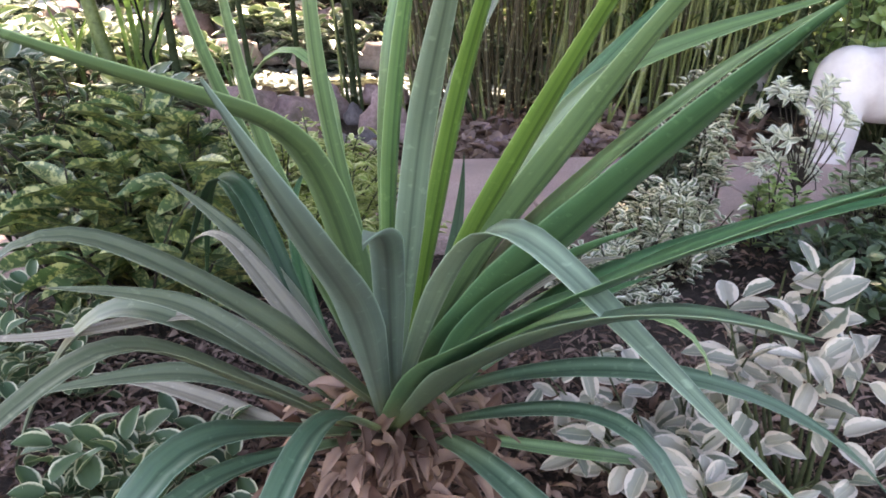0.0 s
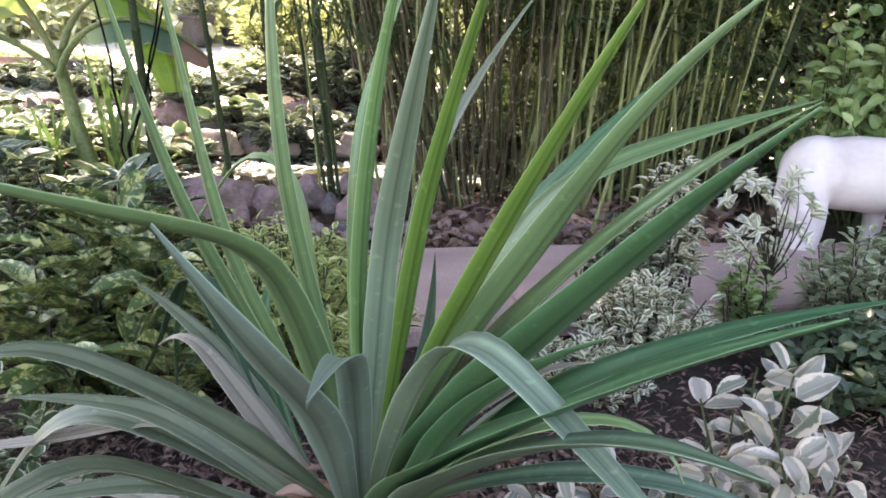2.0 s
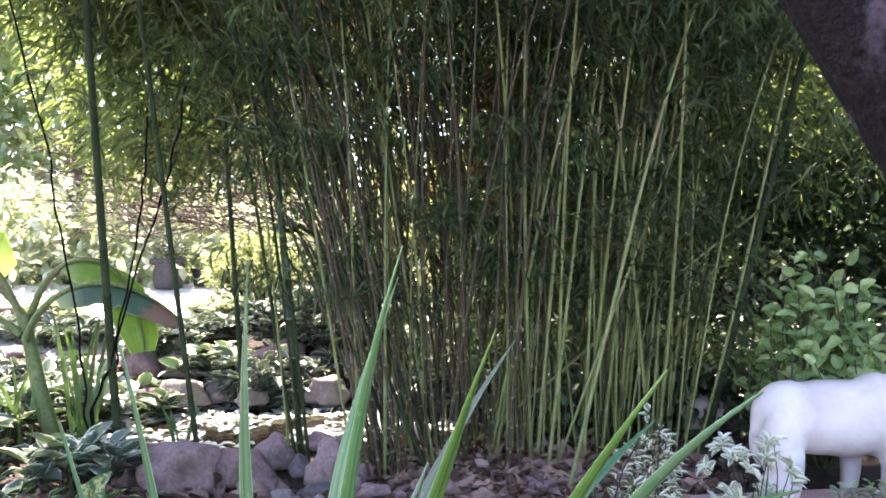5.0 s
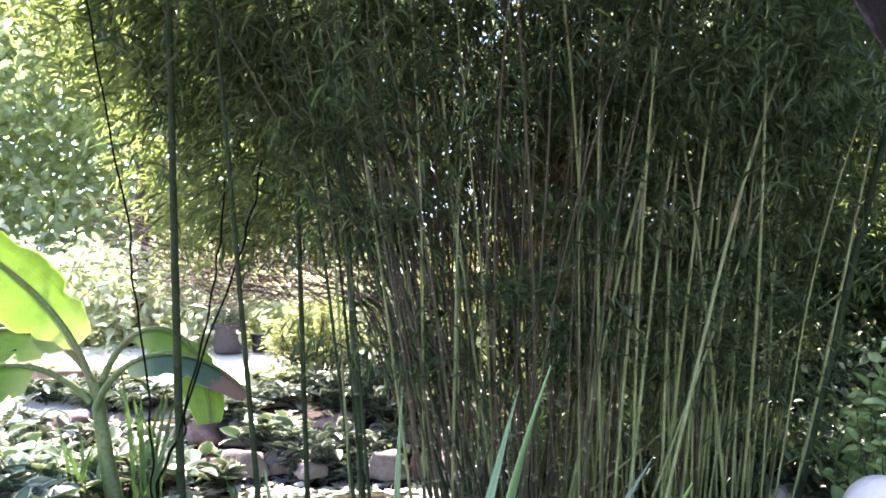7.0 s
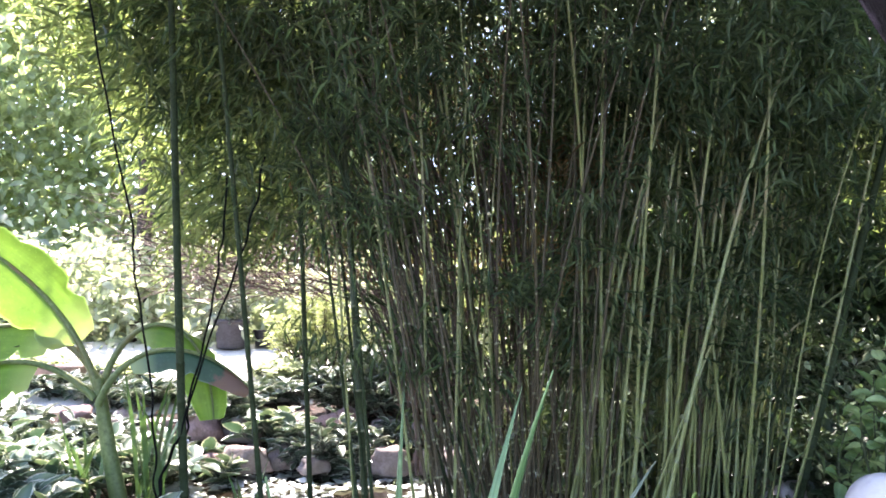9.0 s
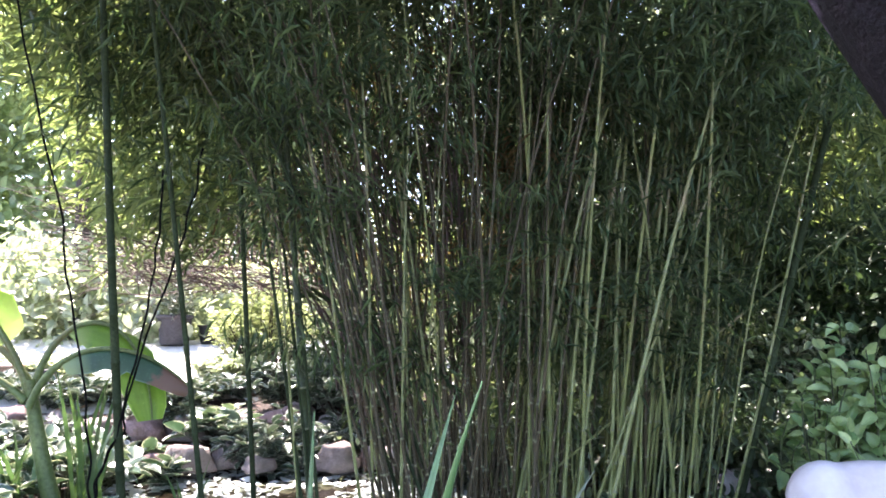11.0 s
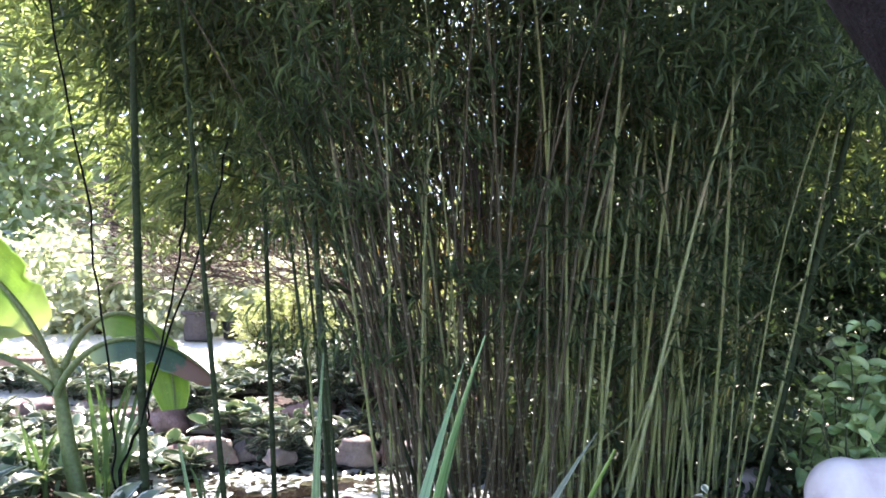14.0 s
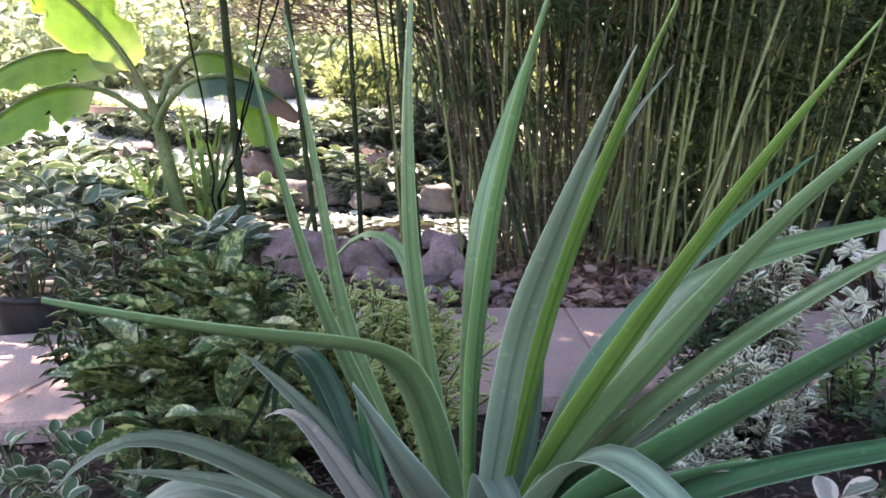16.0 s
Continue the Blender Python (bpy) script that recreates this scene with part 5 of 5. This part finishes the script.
# ---- banana plant ----
def banana_leaf(parent, root, rise, over, tip, under, back, fold, mat, seed, stalk=0.3):
    """A paddle leaf along a bowed rib from root to tip. under, back: widths of the blade's halves; fold: how far the back half hangs, at the stalk and at the tip."""
    rng = np.random.default_rng(seed)
    n = 30
    s = np.linspace(0, 1, n)[:, None]
    root, rise, over, tip = (np.array(q) for q in (root, rise, over, tip))
    p = (1 - s) ** 3 * root + 3 * s * (1 - s) ** 2 * rise + 3 * s * s * (1 - s) * over + s ** 3 * tip
    t = np.gradient(p, axis=0)
    t /= np.linalg.norm(t, axis=1, keepdims=True)
    turn = 1.0 if tip[0] > root[0] else -1.0
    down = turn * np.stack([t[:, 2], 0 * t[:, 0], -t[:, 0]], 1)
    s = s[:, 0]
    b = np.clip((s - stalk) / (1 - stalk), 0, 1)
    w = np.where(s < stalk, 0.0, np.sin(np.pi * np.clip(b * 0.9 + 0.07, 0, 1)) ** 0.4)
    tear = {}
    for half in (1, -1):
        k = 1 - rng.uniform(0, 0.06, n)
        for cut in rng.uniform(0.1, 0.95, 3):
            k -= rng.uniform(0.15, 0.35) * np.exp(-((b - cut) / 0.035) ** 2)
        tear[half] = k
    cols = np.linspace(-1, 1, 11)
    v, uv = [], []
    for i in range(n):
        k = np.interp(b[i], (0, 0.5, 1), (fold[0], 0.6 * fold[0] + 0.4 * fold[1], fold[1]))
        away = down[i] * k + np.array((0, 1, 0)) * math.sqrt(max(0.0, 1 - k * k))
        near = down[i] * 0.95 + np.array((0, -0.3, 0))
        for u in cols:
            d, wide = (near, under) if u > 0 else (away, back)
            reach = wide * w[i] * abs(u) * (tear[1 if u > 0 else -1][i] if abs(u) > 0.7 else 1)
            lift = 0.16 * wide * w[i] * abs(u) * (1 - abs(u)) + 0.006 * math.sin(40 * b[i] + 3 * u) * abs(u)
            v.append(p[i] + d * reach - np.array((0, 1, 0)) * lift)
            uv.append((0.5 + 0.5 * u, b[i]))
    first = int(n * stalk)
    v, uv = v[first * 11:], uv[first * 11:]
    i, j = np.meshgrid(np.arange(n - first - 1), np.arange(10), indexing="ij")
    q = (i * 11 + j).ravel()
    blade = part("leaf", raw_mesh("leaf", v, np.stack([q, q + 1, q + 12, q + 11], 1), uv, (mat,)), parent)
    part("rib", tubes_mesh("rib", [(p, np.linspace(0.019, 0.003, n))], banana_stalk, 7), blade)
    return blade


banana_stalk = surface("banana_stalk", (0.085, 0.13, 0.042), (0.17, 0.215, 0.085), 6.0, 0.45, 60.0, 0.1, 0.002, stain_or_sheen=(0.15, 0.11, 0.055))


def build_banana():
    y = 3.85
    plant = thing("banana_plant", "young banana plant with broad bright green leaves beside the pond", "plant", (0, 0, 0))
    stem = bend((-1.51, y, 0.02), (-1.676, y, 0.70), (-0.012, 0, 0), 12)
    part("stem", tubes_mesh("stem", [(stem, np.linspace(0.043, 0.026, 12))], banana_stalk, 12), plant)
    banana_leaf(plant, (-1.68, y, 0.65), (-1.78, y, 0.95), (-2.0, y, 1.20), (-2.5, y - 0.1, 1.46), 0.20, 0.15, (-0.9, -0.9), banana_skin, 1, 0.26)
    banana_leaf(plant, (-1.68, y + 0.02, 0.68), (-1.85, y, 0.98), (-2.15, y - 0.05, 1.04), (-2.5, y - 0.12, 0.74), 0.18, 0.13, (-0.3, 0.1), banana_skin, 2, 0.30)
    banana_leaf(plant, (-1.68, y - 0.02, 0.61), (-1.9, y - 0.03, 0.83), (-2.2, y - 0.08, 0.86), (-2.48, y - 0.15, 0.50), 0.21, 0.12, (0.3, 0.2), banana_skin, 3, 0.34)
    banana_leaf(plant, (-1.675, y + 0.03, 0.62), (-1.63, y + 0.05, 1.06), (-1.20, y + 0.07, 1.10), (-1.15, y + 0.04, 0.52), 0.16, 0.12, (0.7, -0.95), banana_skin, 5, 0.32)
    banana_leaf(plant, (-1.655, y - 0.04, 0.58), (-1.56, y - 0.05, 0.90), (-1.20, y - 0.07, 0.92), (-0.95, y - 0.07, 0.66), 0.12, 0.11, (0.6, 0.6), banana_dark, 6, 0.27)


build_banana()


def reeds(at, n, height, seed, label, mat=None):
    rng = np.random.default_rng(seed)
    ob = thing("reed_clump", label, "plant", at)
    for k in range(n):
        a = rng.uniform(0, 2 * np.pi)
        tip = np.array([math.cos(a) * height * 0.3, math.sin(a) * height * 0.3, height * rng.uniform(0.6, 1.0)])
        line = bend(rng.normal(0, 0.04, 3) * (1, 1, 0), tip, (0, 0, 0.12 * height), 10)
        d = np.cross(np.gradient(line, axis=0), (math.cos(a + 0.5), math.sin(a + 0.5), 0.2))
        d /= np.linalg.norm(d, axis=1, keepdims=True) + 1e-9
        w = 0.011 * np.interp(np.linspace(0, 1, 10), (0, 0.4, 1), (0.8, 1, 0.05))[:, None]
        v = np.stack([line - d * w, line + np.array([0, 0, -0.002]), line + d * w], 1).reshape(-1, 3)
        uv = [(u, t) for t in np.linspace(0, 1, 10) for u in (0, 0.5, 1)]
        f = [(3 * i + j, 3 * i + j + 1, 3 * i + j + 4, 3 * i + j + 3) for i in range(9) for j in (0, 1)]
        part("blade", raw_mesh("blade", v, f, uv, (mat or reed_leaf,)), ob)


reeds((-1.45, 4.0, 0.06), 18, 0.74, 1, "clump of upright light green reed leaves")
reeds((-1.75, 3.95, 0.05), 12, 0.5, 2, "clump of upright light green reed leaves")
reeds((-0.95, 3.75, 0.06), 7, 0.32, 3, "small tuft of arching pale pond-edge leaves")


# ---- cables ----
def cable(points, label):
    cu = bpy.data.curves.new("cable", "CURVE")
    cu.dimensions, cu.bevel_depth, cu.bevel_resolution, cu.resolution_u = "3D", 0.0048, 2, 8
    sp = cu.splines.new("NURBS")
    sp.points.add(len(points) - 1)
    for q, p in zip(sp.points, points):
        q.co = (*p, 1)
    sp.use_endpoint_u, sp.order_u = True, 3
    cu.materials.append(rubber)
    tagged(new("cable", cu), label, "cable", "hanging cables")


def kinked(points, seed, k=0.012, n=26):
    rng = np.random.default_rng(seed)
    p = np.array(points, float)
    s = np.linspace(0, len(p) - 1, n)
    q = np.stack([np.interp(s, np.arange(len(p)), p[:, j]) for j in range(3)], 1)
    q[1:-1, 0] += rng.normal(0, k, n - 2)
    return [tuple(r) for r in q]


cable(kinked([(-1.25, 3.5, 0.05), (-1.27, 3.5, 0.31), (-1.306, 3.5, 0.66), (-1.393, 3.5, 1.11), (-1.43, 3.5, 1.39), (-1.568, 3.5, 1.93), (-1.75, 3.5, 2.6)], 1), "slack black cable hanging among the bamboo")
cable(kinked([(-1.30, 3.6, 0.05), (-1.30, 3.6, 0.27), (-1.19, 3.6, 0.54), (-1.076, 3.6, 1.17), (-1.06, 3.6, 1.6)], 2), "thin black cable leaning on the bamboo pole")
cable(kinked([(-1.28, 3.62, 0.05), (-1.28, 3.62, 0.27), (-1.17, 3.62, 0.65), (-0.975, 3.62, 1.31), (-0.90, 3.62, 1.7)], 3), "thin black cable leaning on the bamboo pole")


# ---- brushwood ----
def build_brushwood():
    rng = np.random.default_rng(9)
    lines = []
    for k in range(330):
        a = np.array([rng.uniform(-1.75, -0.4), rng.uniform(4.6, 5.4), rng.uniform(1.12, 1.62)])
        d = np.array([-rng.uniform(0.15, 0.8), rng.normal(0, 0.3), rng.normal(0.06, 0.15)])
        lines.append((bend(a, a + d, rng.normal(0, 0.05, 3) + (0, 0, 0.06), 6), np.linspace(0.0042, 0.001, 6)))
    for k in range(150):
        a = np.array([rng.uniform(-0.35, 0.35), rng.uniform(3.75, 4.7), rng.uniform(0.5, 1.7)])
        d = np.array([-rng.uniform(0.1, 0.7), rng.normal(0, 0.2), rng.uniform(0.3, 0.9)])
        lines.append((bend(a, a + d, (0.06, 0, 0.1), 6), np.linspace(0.006, 0.0015, 6)))
    for k in range(10):
        a = np.array([rng.uniform(-0.35, 0.2), rng.uniform(4.9, 5.4), 0.1])
        lines.append((bend(a, a + (-0.35, 0, 1.2), (0.1, 0, 0), 7), np.linspace(0.012, 0.005, 7)))
    tagged(new("brushwood", tubes_mesh("brushwood", lines, twig_brown, 4)), "tangle of leafless reddish brown twigs beside the bamboo", "dead branches", kind="stuff")


build_brushwood()


# ---- pots ----
terracotta = surface("terracotta", (0.34, 0.22, 0.19), (0.50, 0.36, 0.32), 5.0, 0.8, 80.0, 0.15, 0.003)


def pot(name, label, x, y, r, h, mat, lip=0.012):
    ob = thing(name, label, "pot", (x, y, ground_height(x, y) + (0.035 if y > 6.3 else 0.0)))
    part("body", turned("body", ((0.0, 0.0), (0.78 * r, 0.0), (0.82 * r, 0.01), (0.97 * r, 0.86 * h), (0.97 * r, 0.87 * h), (r + lip, 0.875 * h), (r + lip, h), (r - 0.01, h), (r - 0.02, 0.88 * h)), mat), ob)
    part("earth", turned("earth", ((0.0, 0.88 * h), (r - 0.012, 0.88 * h)), soil), ob)
    return ob


pot("plant_pot", "grey tapered plant pot on the sunny terrace", -2.16, 8.0, 0.16, 0.28, clay_grey)
pot("plant_pot", "small dark plant pot on the sunny terrace", -1.86, 8.1, 0.10, 0.17, black_plastic)
pot("plant_pot", "slim dark grey pot behind the banana plant", -2.50, 6.0, 0.055, 0.22, clay_grey)
pot("bowl_planter", "wide pinkish terracotta planter on the terrace", -3.06, 6.38, 0.22, 0.14, terracotta)
pot("plant_pot", "black plastic pot with a leafy plant beside the path", -1.50, 2.50, 0.13, 0.15, black_plastic)
bush("potted_plant", "leafy potted plant with broad green leaves", "plant", (-1.50, 2.50, 0.09), 0.24, 0.34, 24, 6, BROAD, hosta_leaf, (0.06, 0.10), (0.035, 0.05), stem_green, 0.4, 41)
bush("potted_plant", "airy pale-leaved plant in the grey pot", "plant", (-2.16, 8.0, 1.0), 0.22, 0.36, 24, 12, NARROW, white_sheen_edged_leaf, (0.05, 0.09), (0.014, 0.022), stem_green, 0.3, 42)


def build_far_tree(x, y):
    tree = thing("tree", "slender dark tree trunk behind the terrace shrubs", "tree", (x, y, 0.75))
    line = bend((0, 0, -0.1), (-0.05, 0, 2.6), (0.05, 0, 0), 12)
    part("trunk", tubes_mesh("trunk", [(line, np.linspace(0.10, 0.06, 12))], dark_stem, 10), tree)
    part("limb", tubes_mesh("limb", [(bend((0.0, 0, 1.3), (0.5, 0.1, 2.4), (0.1, 0, 0), 8), np.linspace(0.045, 0.02, 8))], dark_stem, 8), tree)


build_far_tree(-3.4, 8.85)
